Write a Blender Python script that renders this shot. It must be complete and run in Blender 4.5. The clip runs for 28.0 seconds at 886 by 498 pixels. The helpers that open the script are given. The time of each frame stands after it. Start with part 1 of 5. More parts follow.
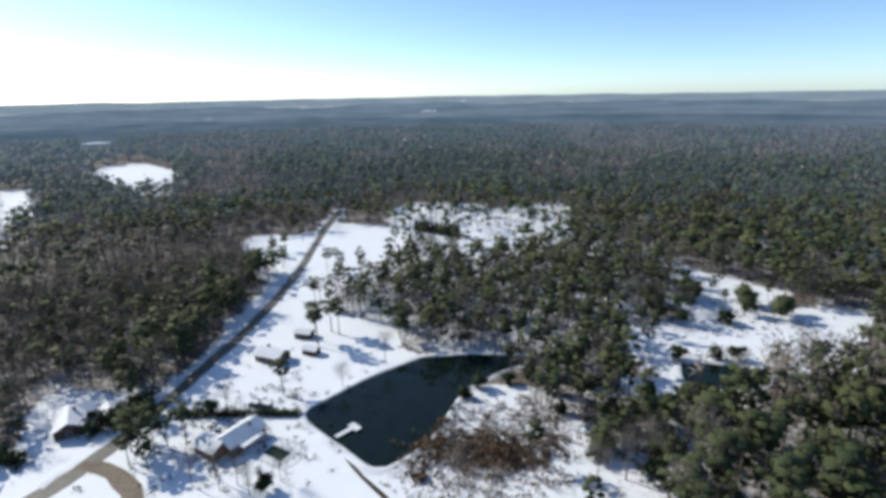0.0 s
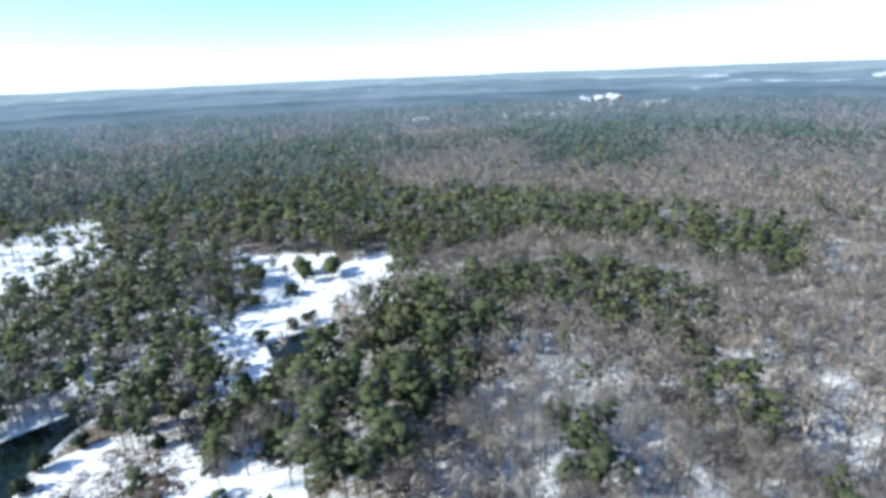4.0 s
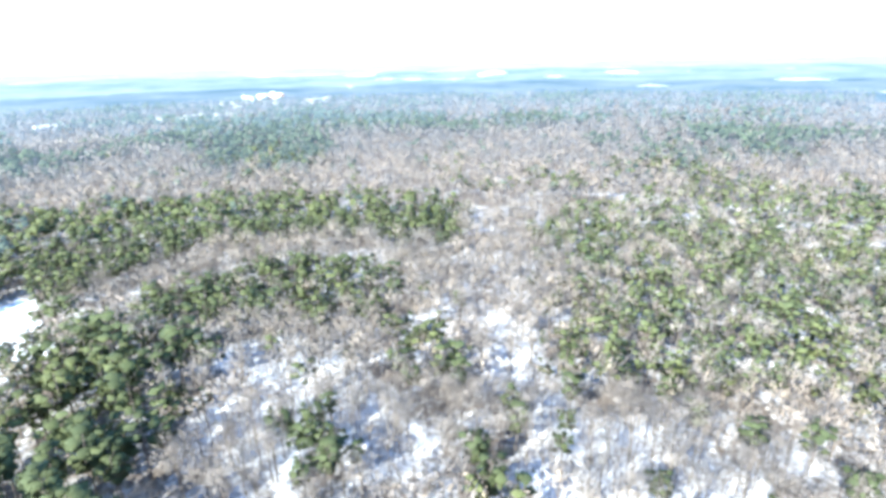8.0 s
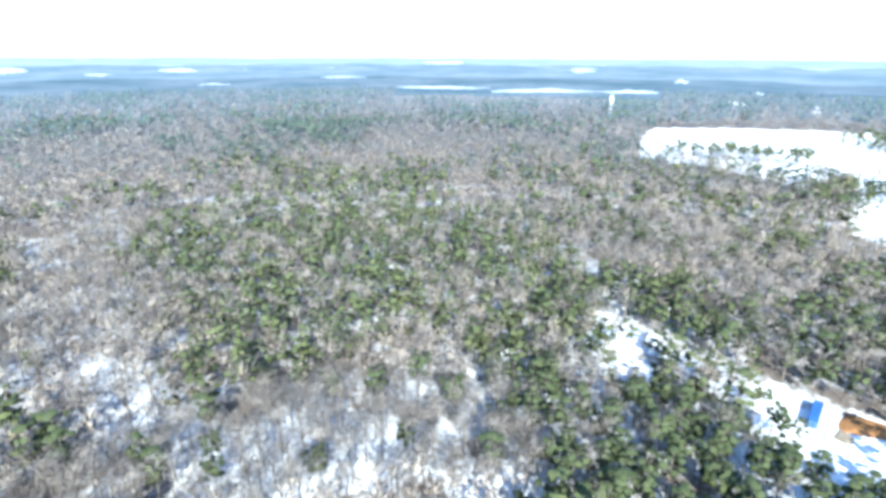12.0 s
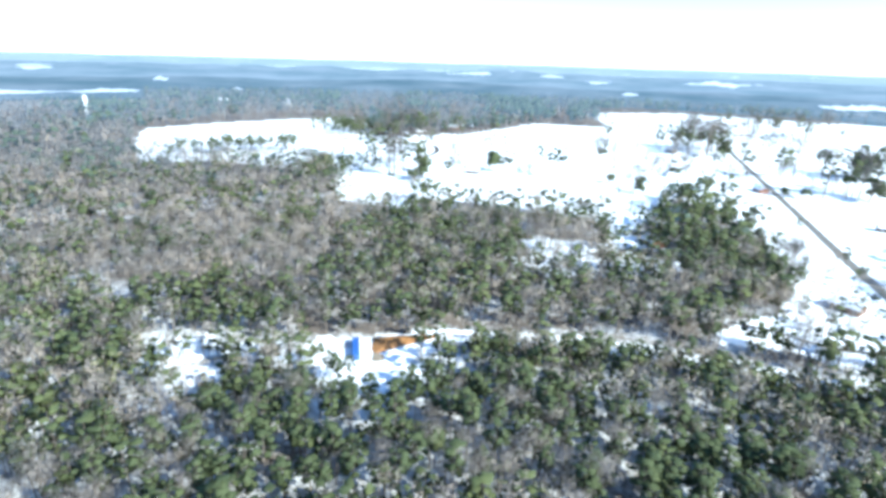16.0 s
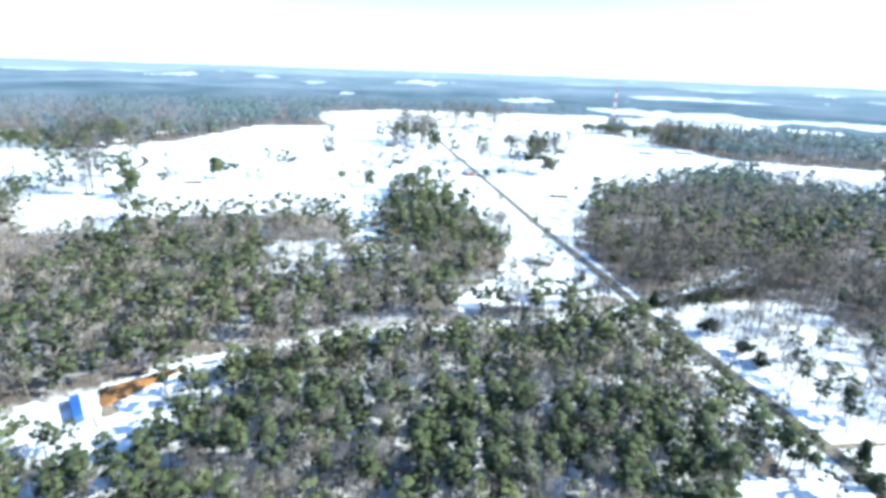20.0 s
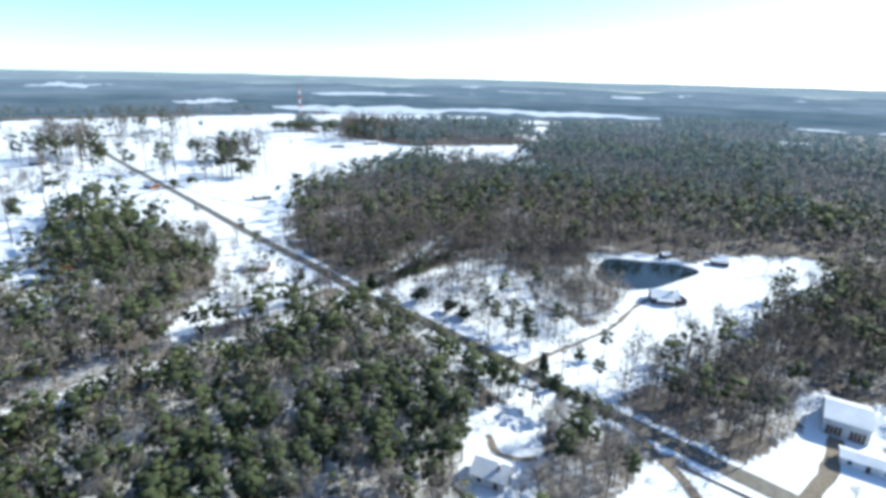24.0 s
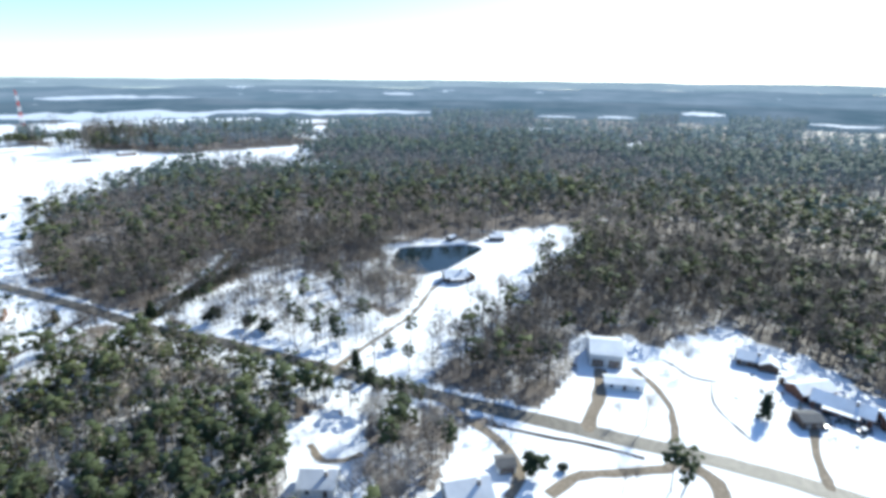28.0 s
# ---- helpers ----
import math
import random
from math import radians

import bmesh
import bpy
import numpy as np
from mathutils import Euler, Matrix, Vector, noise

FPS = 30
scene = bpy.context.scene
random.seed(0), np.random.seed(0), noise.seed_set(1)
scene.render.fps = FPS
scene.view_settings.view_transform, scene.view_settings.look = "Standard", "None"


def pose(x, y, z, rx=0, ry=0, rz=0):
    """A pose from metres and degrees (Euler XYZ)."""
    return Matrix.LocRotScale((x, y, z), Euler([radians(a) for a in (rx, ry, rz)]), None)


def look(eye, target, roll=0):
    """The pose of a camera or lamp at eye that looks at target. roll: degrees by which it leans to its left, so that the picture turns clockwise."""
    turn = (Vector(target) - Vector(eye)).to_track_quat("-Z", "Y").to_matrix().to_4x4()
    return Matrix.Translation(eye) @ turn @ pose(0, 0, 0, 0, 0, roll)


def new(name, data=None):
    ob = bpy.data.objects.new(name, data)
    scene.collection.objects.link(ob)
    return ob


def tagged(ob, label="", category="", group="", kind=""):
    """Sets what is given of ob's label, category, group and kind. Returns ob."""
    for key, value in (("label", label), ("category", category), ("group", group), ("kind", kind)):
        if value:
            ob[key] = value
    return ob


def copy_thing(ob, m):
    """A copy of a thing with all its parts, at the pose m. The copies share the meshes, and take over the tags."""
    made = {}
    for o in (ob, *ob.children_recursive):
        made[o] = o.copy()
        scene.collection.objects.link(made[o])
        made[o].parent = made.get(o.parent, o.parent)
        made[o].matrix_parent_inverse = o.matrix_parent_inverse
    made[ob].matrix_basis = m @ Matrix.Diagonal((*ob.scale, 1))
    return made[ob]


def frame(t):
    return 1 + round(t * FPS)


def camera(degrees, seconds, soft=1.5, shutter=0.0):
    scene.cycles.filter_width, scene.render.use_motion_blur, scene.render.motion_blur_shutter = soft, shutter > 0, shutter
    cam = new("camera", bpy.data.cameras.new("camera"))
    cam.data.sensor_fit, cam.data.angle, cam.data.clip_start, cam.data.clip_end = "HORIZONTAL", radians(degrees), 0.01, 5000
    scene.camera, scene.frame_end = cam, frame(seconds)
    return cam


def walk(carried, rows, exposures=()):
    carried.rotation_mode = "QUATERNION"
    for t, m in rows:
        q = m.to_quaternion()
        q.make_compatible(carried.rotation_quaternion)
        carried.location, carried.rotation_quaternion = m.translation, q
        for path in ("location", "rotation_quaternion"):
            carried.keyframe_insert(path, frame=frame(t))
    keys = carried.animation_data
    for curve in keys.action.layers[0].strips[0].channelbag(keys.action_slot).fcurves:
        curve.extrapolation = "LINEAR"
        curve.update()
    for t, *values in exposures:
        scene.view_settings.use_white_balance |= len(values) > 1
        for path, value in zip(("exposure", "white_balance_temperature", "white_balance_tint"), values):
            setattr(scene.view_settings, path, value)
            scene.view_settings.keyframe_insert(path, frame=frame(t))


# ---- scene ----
# Camera: hovers 100 m above the fields and turns slowly to the right.
cam = camera(80.0, 28.0, soft=3.8)
PATH = [
    (0.0, pose(0, 0, 100, 73.38, 0.94, 3.20)),
    (0.5, pose(0, 0, 100, 73.23, 1.04, 0.92)),
    (1.0, pose(0, 0, 100, 73.08, 1.21, -3.32)),
    (1.5, pose(0, 0, 100, 72.90, 1.43, -8.89)),
    (2.0, pose(0, 0, 100, 72.69, 1.62, -14.35)),
    (2.5, pose(0, 0, 100, 72.47, 1.79, -19.56)),
    (3.0, pose(0, 0, 100, 72.18, 1.99, -25.89)),
    (3.5, pose(0, 0, 100, 71.80, 2.16, -34.57)),
    (4.0, pose(0, 0, 100, 71.30, 2.21, -44.76)),
    (4.5, pose(0, 0, 100, 70.90, 2.17, -52.03)),
    (6.5, pose(0, 0, 100, 70.39, 1.72, -67.80)),
    (7.0, pose(0, 0, 100, 70.30, 1.54, -71.29)),
    (7.5, pose(0, 0, 100, 70.21, 1.39, -74.74)),
    (8.0, pose(0, 0, 100, 70.12, 1.25, -78.87)),
    (8.5, pose(0, 0, 100, 70.03, 1.11, -82.97)),
    (9.0, pose(0, 0, 100, 69.94, 0.98, -87.34)),
    (9.5, pose(0, 0, 100, 69.86, 0.87, -91.81)),
    (10.0, pose(0, 0, 100, 69.78, 0.71, -96.20)),
    (10.5, pose(0, 0, 100, 69.69, 0.51, -100.92)),
    (11.0, pose(0, 0, 100, 69.66, 0.31, -106.46)),
    (11.5, pose(0, 0, 100, 69.60, 0.10, -113.89)),
    (12.0, pose(0, 0, 100, 69.55, -0.18, -122.11)),
    (12.5, pose(0, 0, 100, 69.52, -0.48, -129.63)),
    (14.5, pose(0, 0, 100, 69.71, -1.17, -154.24)),
    (15.0, pose(0, 0, 100, 69.80, -1.41, -160.89)),
    (15.5, pose(0, 0, 100, 69.94, -1.54, -167.05)),
    (16.0, pose(0, 0, 100, 70.05, -1.61, -172.38)),
    (16.5, pose(0, 0, 100, 70.14, -1.69, -175.51)),
    (17.0, pose(0, 0, 100, 70.21, -1.79, -178.02)),
    (17.5, pose(0, 0, 100, 70.30, -1.86, 179.65)),
    (18.0, pose(0, 0, 100, 70.38, -1.96, 177.10)),
    (18.5, pose(0, 0, 100, 70.52, -2.05, 173.96)),
    (19.0, pose(0, 0, 100, 70.64, -2.07, 169.86)),
    (19.5, pose(0, 0, 100, 70.78, -2.04, 164.63)),
    (20.0, pose(0, 0, 100, 70.93, -1.97, 158.89)),
    (20.5, pose(0, 0, 100, 71.06, -1.88, 153.78)),
    (21.0, pose(0, 0, 100, 71.16, -1.87, 149.43)),
    (21.5, pose(0, 0, 100, 71.26, -1.87, 145.36)),
    (23.5, pose(0, 0, 100, 71.56, -1.33, 129.88)),
    (24.0, pose(0, 0, 100, 71.61, -1.29, 126.72)),
    (24.5, pose(0, 0, 100, 71.64, -1.23, 124.02)),
    (25.0, pose(0, 0, 100, 71.68, -1.15, 121.14)),
    (25.5, pose(0, 0, 100, 71.69, -1.01, 117.83)),
    (26.0, pose(0, 0, 100, 71.72, -0.88, 114.04)),
    (26.5, pose(0, 0, 100, 71.76, -0.74, 110.17)),
    (27.0, pose(0, 0, 100, 71.76, -0.65, 106.77)),
    (27.5, pose(0, 0, 100, 71.77, -0.57, 105.24)),
    (28.0, pose(0, 0, 100, 71.76, -0.52, 103.47)),
]
EXPOSURES = [(0.0, 0.39, 6620, 5), (1.5, 0.22, 6620, 5), (3.0, 0.65, 6470, 3), (4.5, 1.57, 6130, 0), (6.5, 2.42, 6210, 1), (8.0, 2.62, 6250, 1), (10.0, 2.37, 6120, 1), (12.5, 2.1, 5940, -3), (14.5, 1.94, 5890, -4), (17.0, 1.84, 5890, -4), (20.0, 1.87, 5990, -3), (21.5, 1.64, 6170, -2), (23.5, 1.15, 6220, -1), (25.0, 0.99, 6270, 0), (28.0, 1.12, 6270, 0)]
walk(cam, PATH, EXPOSURES)

# ---- daylight: a low winter sun from the west and a clear sky ----
SUN_YAW, SUN_HEIGHT = 63.0, 32.0
world = bpy.data.worlds.new("winter_sky")
scene.world = world
world.use_nodes = True
wn = world.node_tree
sky = wn.nodes.new("ShaderNodeTexSky")
sky.sky_type, sky.sun_disc = "NISHITA", False
sky.sun_elevation, sky.sun_rotation = radians(SUN_HEIGHT), radians(-SUN_YAW)
sky.altitude, sky.air_density, sky.dust_density, sky.ozone_density = 150.0, 0.62, 0.35, 4.0
wn.nodes["Background"].inputs["Strength"].default_value = 0.146
wn.links.new(sky.outputs[0], wn.nodes["Background"].inputs["Color"])
sun = new("sun", bpy.data.lights.new("sun", "SUN"))
sun.data.energy, sun.data.angle, sun.data.color = 3.5, radians(0.6), (1.0, 0.96, 0.9)
s_y, s_e = radians(SUN_YAW), radians(SUN_HEIGHT)
sun.matrix_world = look((-300 * math.sin(s_y), 300 * math.cos(s_y), 300 * math.tan(s_e)), (0, 0, 0))


# ---- materials ----
def material(name, rough=0.9, metal=0.0, spec=0.2):
    m = bpy.data.materials.new(name)
    m.use_nodes = True
    b = m.node_tree.nodes["Principled BSDF"]
    b.inputs["Roughness"].default_value, b.inputs["Metallic"].default_value = rough, metal
    b.inputs["Specular IOR Level"].default_value = spec
    return m, m.node_tree, b


def noise_node(nt, scale, detail=4.0, rough=0.6, kind="Object"):
    co = nt.nodes.new("ShaderNodeTexCoord")
    n = nt.nodes.new("ShaderNodeTexNoise")
    n.inputs["Scale"].default_value, n.inputs["Detail"].default_value, n.inputs["Roughness"].default_value = scale, detail, rough
    nt.links.new(co.outputs[kind], n.inputs["Vector"])
    return n


def ramp(nt, src, stops):
    r = nt.nodes.new("ShaderNodeValToRGB")
    e = r.color_ramp.elements
    while len(e) < len(stops):
        e.new(0.5)
    for k, (at, c) in enumerate(stops):
        e[k].position, e[k].color = at, (*c, 1.0)
    nt.links.new(src, r.inputs["Fac"])
    return r


def blend(nt, fac, a, b, mode="MIX"):
    x = nt.nodes.new("ShaderNodeMix")
    x.data_type, x.blend_type = "RGBA", mode
    for k, v in ((0, fac), (6, a), (7, b)):
        if isinstance(v, (int, float)):
            x.inputs[k].default_value = v
        elif isinstance(v, tuple):
            x.inputs[k].default_value = (*v, 1.0)
        else:
            nt.links.new(v, x.inputs[k])
    return x.outputs[2]


def bump(nt, b, src, height, strength=0.6):
    n = nt.nodes.new("ShaderNodeBump")
    n.inputs["Strength"].default_value, n.inputs["Distance"].default_value = strength, height
    nt.links.new(src, n.inputs["Height"])
    nt.links.new(n.outputs[0], b.inputs["Normal"])


def grained(name, dark, light, scale=2.0, rough=0.85, spec=0.2, metal=0.0, rise=0.02, big=0.15):
    """A surface whose colour wanders between two tones at two scales, with fine relief."""
    m, nt, b = material(name, rough, metal, spec)
    n1, n2 = noise_node(nt, scale), noise_node(nt, scale * big)
    c1 = ramp(nt, n1.outputs["Fac"], [(0.3, dark), (0.7, light)]).outputs[0]
    c2 = ramp(nt, n2.outputs["Fac"], [(0.3, (0.72, 0.72, 0.72)), (0.7, (1.0, 1.0, 1.0))]).outputs[0]
    nt.links.new(blend(nt, 1.0, c1, c2, "MULTIPLY"), b.inputs["Base Color"])
    bump(nt, b, n1.outputs["Fac"], rise)
    return m


def foliage(name, dark, light, rough=0.75, glow=None, thin=0.2):
    """Needles or twigs, each tuft of its own tone; glow adds a bluish emission as haze."""
    m, nt, b = material(name, rough, 0.0, 0.15)
    geo = nt.nodes.new("ShaderNodeNewGeometry")
    mean = tuple(0.5 * (p + q) for p, q in zip(dark, light))
    dark, light = (tuple(0.35 * e + 0.65 * m0 for e, m0 in zip(side, mean)) for side in (dark, light))
    c1 = ramp(nt, geo.outputs["Random Per Island"], [(0.0, dark), (1.0, light)]).outputs[0]
    n, crown = noise_node(nt, 0.02, 3.0), noise_node(nt, 0.13, 2.0)
    c2 = ramp(nt, n.outputs["Fac"], [(0.35, (0.8, 0.83, 0.85)), (0.65, (1.1, 1.06, 1.0))]).outputs[0]
    c3 = ramp(nt, crown.outputs["Fac"], [(0.36, (0.76, 0.80, 0.84)), (0.5, (1.0, 1.0, 1.0)), (0.64, (1.22, 1.19, 1.08))]).outputs[0]
    tone = blend(nt, 1.0, blend(nt, 1.0, c1, c2, "MULTIPLY"), c3, "MULTIPLY")
    nt.links.new(tone, b.inputs["Base Color"])
    through_leaf = nt.nodes.new("ShaderNodeBsdfTranslucent")
    nt.links.new(tone, through_leaf.inputs["Color"])
    both = nt.nodes.new("ShaderNodeMixShader")
    both.inputs[0].default_value = thin
    nt.links.new(b.outputs[0], both.inputs[1])
    nt.links.new(through_leaf.outputs[0], both.inputs[2])
    out = both.outputs[0]
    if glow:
        haze_glow = nt.nodes.new("ShaderNodeEmission")
        haze_glow.inputs["Color"].default_value, haze_glow.inputs["Strength"].default_value = (*glow, 1.0), 1.0
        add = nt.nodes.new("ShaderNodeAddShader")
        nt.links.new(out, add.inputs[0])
        nt.links.new(haze_glow.outputs[0], add.inputs[1])
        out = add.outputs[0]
    nt.links.new(out, nt.nodes["Material Output"].inputs["Surface"])
    return m


def ground_material():
    m, nt, b = material("snow_and_leaf_litter", 0.7, 0.0, 0.25)
    at = nt.nodes.new("ShaderNodeAttribute")
    at.attribute_name = "litter"
    n1, n2, n3 = noise_node(nt, 0.45, 6.0, 0.65), noise_node(nt, 0.06, 4.0), noise_node(nt, 1.6, 5.0, 0.7)
    mixed = nt.nodes.new("ShaderNodeMath")
    mixed.operation = "ADD"
    nt.links.new(n1.outputs["Fac"], mixed.inputs[0])
    nt.links.new(n2.outputs["Fac"], mixed.inputs[1])
    over = nt.nodes.new("ShaderNodeMath")
    over.operation = "MULTIPLY_ADD"
    nt.links.new(at.outputs["Fac"], over.inputs[0])
    over.inputs[1].default_value = 0.62
    nt.links.new(mixed.outputs[0], over.inputs[2])
    sc = nt.nodes.new("ShaderNodeMapRange")
    sc.inputs["From Min"].default_value, sc.inputs["From Max"].default_value = 1.18, 1.60
    nt.links.new(over.outputs[0], sc.inputs["Value"])
    snow = ramp(nt, n2.outputs["Fac"], [(0.3, (0.84, 0.85, 0.87)), (0.7, (0.90, 0.90, 0.91))]).outputs[0]
    litter = ramp(nt, n3.outputs["Fac"], [(0.3, (0.095, 0.076, 0.062)), (0.7, (0.205, 0.168, 0.14))]).outputs[0]
    nt.links.new(blend(nt, sc.outputs[0], snow, litter), b.inputs["Base Color"])
    bump(nt, b, n1.outputs["Fac"], 0.25, 0.5)
    return m


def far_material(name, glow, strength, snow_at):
    """Wooded country too far away to tell its trees apart, its blue haze put in as emission."""
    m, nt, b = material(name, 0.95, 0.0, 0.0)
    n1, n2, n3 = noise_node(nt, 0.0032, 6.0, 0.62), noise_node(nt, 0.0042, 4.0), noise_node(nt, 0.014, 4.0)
    # The woods' blue-grey end is haze tone put into the base colour.
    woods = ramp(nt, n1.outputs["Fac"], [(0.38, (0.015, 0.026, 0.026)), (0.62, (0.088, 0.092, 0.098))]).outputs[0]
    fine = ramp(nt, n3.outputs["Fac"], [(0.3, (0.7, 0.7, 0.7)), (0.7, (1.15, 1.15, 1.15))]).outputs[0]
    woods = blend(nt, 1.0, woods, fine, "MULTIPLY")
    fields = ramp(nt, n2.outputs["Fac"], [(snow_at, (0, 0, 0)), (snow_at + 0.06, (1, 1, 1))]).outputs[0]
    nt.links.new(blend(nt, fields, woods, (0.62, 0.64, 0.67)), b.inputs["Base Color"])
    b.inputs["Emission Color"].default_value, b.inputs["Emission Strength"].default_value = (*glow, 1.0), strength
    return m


SNOW = grained("snow", (0.86, 0.87, 0.89), (0.92, 0.92, 0.93), 0.6, 0.65, 0.25, 0.0, 0.12)
GROUND = ground_material()
NEEDLES = foliage("pine_needles", (0.070, 0.085, 0.040), (0.110, 0.129, 0.062))
YOUNG_NEEDLES = foliage("young_pine_needles", (0.090, 0.109, 0.052), (0.132, 0.156, 0.077))
# Haze is put into these four: bluer base colours and a blue emission.
HAZY_NEEDLES = foliage("hazed_near_needles", (0.055, 0.073, 0.045), (0.088, 0.110, 0.068), 0.8, (0.015, 0.0225, 0.034))
HAZY_TWIGS = foliage("hazed_near_twigs", (0.160, 0.144, 0.138), (0.226, 0.205, 0.196), 0.9, (0.015, 0.0225, 0.034), 0.03)
FAR_NEEDLES = foliage("hazed_far_needles", (0.050, 0.068, 0.046), (0.082, 0.104, 0.070), 0.8, (0.036, 0.054, 0.080))
FAR_TWIGS = foliage("hazed_far_twigs", (0.128, 0.124, 0.128), (0.168, 0.162, 0.164), 0.9, (0.036, 0.054, 0.080), 0.03)
CEDAR = foliage("cedar_foliage", (0.020, 0.032, 0.018), (0.048, 0.065, 0.032))
TWIGS = foliage("bare_twigs", (0.250, 0.214, 0.190), (0.380, 0.330, 0.296), 0.9, None, 0.03)
# Darker bare_twigs: backlit woods' shade put into colour; also for dark-grey field trees.
DARK_SHADED_TWIGS = foliage("dark_shaded_twigs", (0.110, 0.098, 0.092), (0.178, 0.160, 0.150), 0.9, None, 0.03)
BARK = grained("bark", (0.12, 0.098, 0.084), (0.28, 0.235, 0.20), 3.0, 0.95, 0.1, 0.0, 0.03)
BRUSH = foliage("dry_brush", (0.09, 0.06, 0.042), (0.22, 0.155, 0.105), 0.9)
ASPHALT = grained("wet_asphalt", (0.125, 0.112, 0.092), (0.235, 0.208, 0.17), 0.5, 0.6, 0.3)
GRAVEL = grained("gravel", (0.20, 0.162, 0.122), (0.36, 0.298, 0.23), 0.9, 0.95, 0.1, 0.0, 0.05)
CLAY = grained("red_clay", (0.24, 0.115, 0.045), (0.41, 0.21, 0.09), 0.7, 0.95, 0.1, 0.0, 0.1)
# Snow dulled by painted haze: greyed base colour plus a blue emission.
FAR_SNOW, _, far_snow_node = material("hazed_snow", 0.8, 0.0, 0.1)
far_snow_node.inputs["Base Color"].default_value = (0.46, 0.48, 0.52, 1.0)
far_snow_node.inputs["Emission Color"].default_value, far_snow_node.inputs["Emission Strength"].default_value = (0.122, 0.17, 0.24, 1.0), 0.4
FAR_A = far_material("hazed_country_near", (0.093, 0.15, 0.232), 0.48, 0.70)
FAR_B = far_material("hazed_country_middle", (0.130, 0.190, 0.282), 0.6, 0.69)
FAR_C = far_material("hazed_country_far", (0.206, 0.275, 0.365), 0.66, 0.68)


def water_material():
    m, nt, b = material("dark_pond_water", 0.07, 0.0, 0.25)
    n = noise_node(nt, 0.25, 4.0)
    c = ramp(nt, n.outputs["Fac"], [(0.3, (0.004, 0.009, 0.008)), (0.7, (0.008, 0.016, 0.012))]).outputs[0]
    nt.links.new(c, b.inputs["Base Color"])
    w = noise_node(nt, 1.4, 3.0)
    bump(nt, b, w.outputs["Fac"], 0.03, 0.15)
    return m


WATER = water_material()


# ---- mesh helpers ----
def part(name, bm, mat, parent=None, label=""):
    me = bpy.data.meshes.new(name)
    bm.to_mesh(me)
    bm.free()
    me.materials.append(mat)
    ob = new(name, me)
    ob.parent = parent
    return tagged(ob, label) if label else ob


def soup(name, verts, faces, normals, mats, index=None, parent=None):
    """A mesh from numpy arrays; faces is (n, 3) or (n, 4); normals, where given, round off the shading."""
    me = bpy.data.meshes.new(name)
    k = faces.shape[1]
    me.vertices.add(len(verts))
    me.vertices.foreach_set("co", np.ascontiguousarray(verts, dtype=np.float32).ravel())
    me.loops.add(faces.size)
    me.loops.foreach_set("vertex_index", np.ascontiguousarray(faces, dtype=np.int32).ravel())
    me.polygons.add(len(faces))
    me.polygons.foreach_set("loop_start", np.arange(0, faces.size, k, dtype=np.int32))
    for m in mats:
        me.materials.append(m)
    if index is not None:
        me.polygons.foreach_set("material_index", np.ascontiguousarray(index, dtype=np.int32))
    me.update(calc_edges=True)
    if normals is not None:
        own = me.attributes.new("custom_normal", "FLOAT_VECTOR", "POINT")
        own.data.foreach_set("vector", np.ascontiguousarray(normals, dtype=np.float32).ravel())
    ob = new(name, me)
    ob.parent = parent
    return ob


def inside(x, y, poly):
    """Which of the points (x, y) lie within the outline."""
    hit = np.zeros(x.shape, bool)
    for (x0, y0), (x1, y1) in zip(poly, poly[1:] + poly[:1]):
        if y0 != y1:
            cut = (y0 > y) != (y1 > y)
            hit ^= cut & (x < (x1 - x0) * (y - y0) / (y1 - y0) + x0)
    return hit


def waves(x, y, size, seed):
    """Smooth random values in about -1..1 over the plan, with features of that size."""
    g = np.random.default_rng(seed)
    out = np.zeros(x.shape)
    for k in range(9):
        a, p, f = g.uniform(0, 6.283), g.uniform(0, 6.283), g.uniform(0.6, 1.9) * 6.283 / size
        out += np.sin((x * math.cos(a) + y * math.sin(a)) * f + p)
    return out / 4.5


# ---- the plan: clearings, ponds, stands of trees, roads (metres from the point below the camera) ----
FARM_CLEARING = [(-112, 96), (-104, 148), (-99, 198), (-93, 235), (-76, 235), (-63, 229), (-33, 203), (-22, 184), (-20, 150), (-28, 122), (-29, 96)]
ROAD_CLEARING = [(-159, 336), (-162, 367), (-116, 377), (-107, 406), (-65, 396), (-37, 336), (-67, 300), (-78, 290), (-84, 262), (-89, 225), (-112, 200), (-112, 290)]
HILL_CLEARING = [(-76, 469), (-42, 493), (10, 456), (84, 491), (80, 413), (24, 358), (-7, 336), (-41, 370), (-69, 415)]
EAST_FIELD = [(119, 312), (132, 286), (156, 256), (149, 240), (182, 234), (156, 203), (125, 200), (109, 186), (82, 186), (70, 160), (60, 162), (62, 200), (65, 213), (103, 228), (116, 249), (108, 282)]
BRUSH_FIELD = [(-2, 160), (30, 154), (37, 137), (19, 124), (47, 112), (45, 92), (-24, 96), (-24, 120), (-12, 125), (-16, 133), (-7, 153)]
WEST_YARD = [(-144, 139), (-146, 156), (-129, 159), (-116, 156), (-106, 158), (-104, 96), (-135, 92), (-145, 110), (-136, 124)]
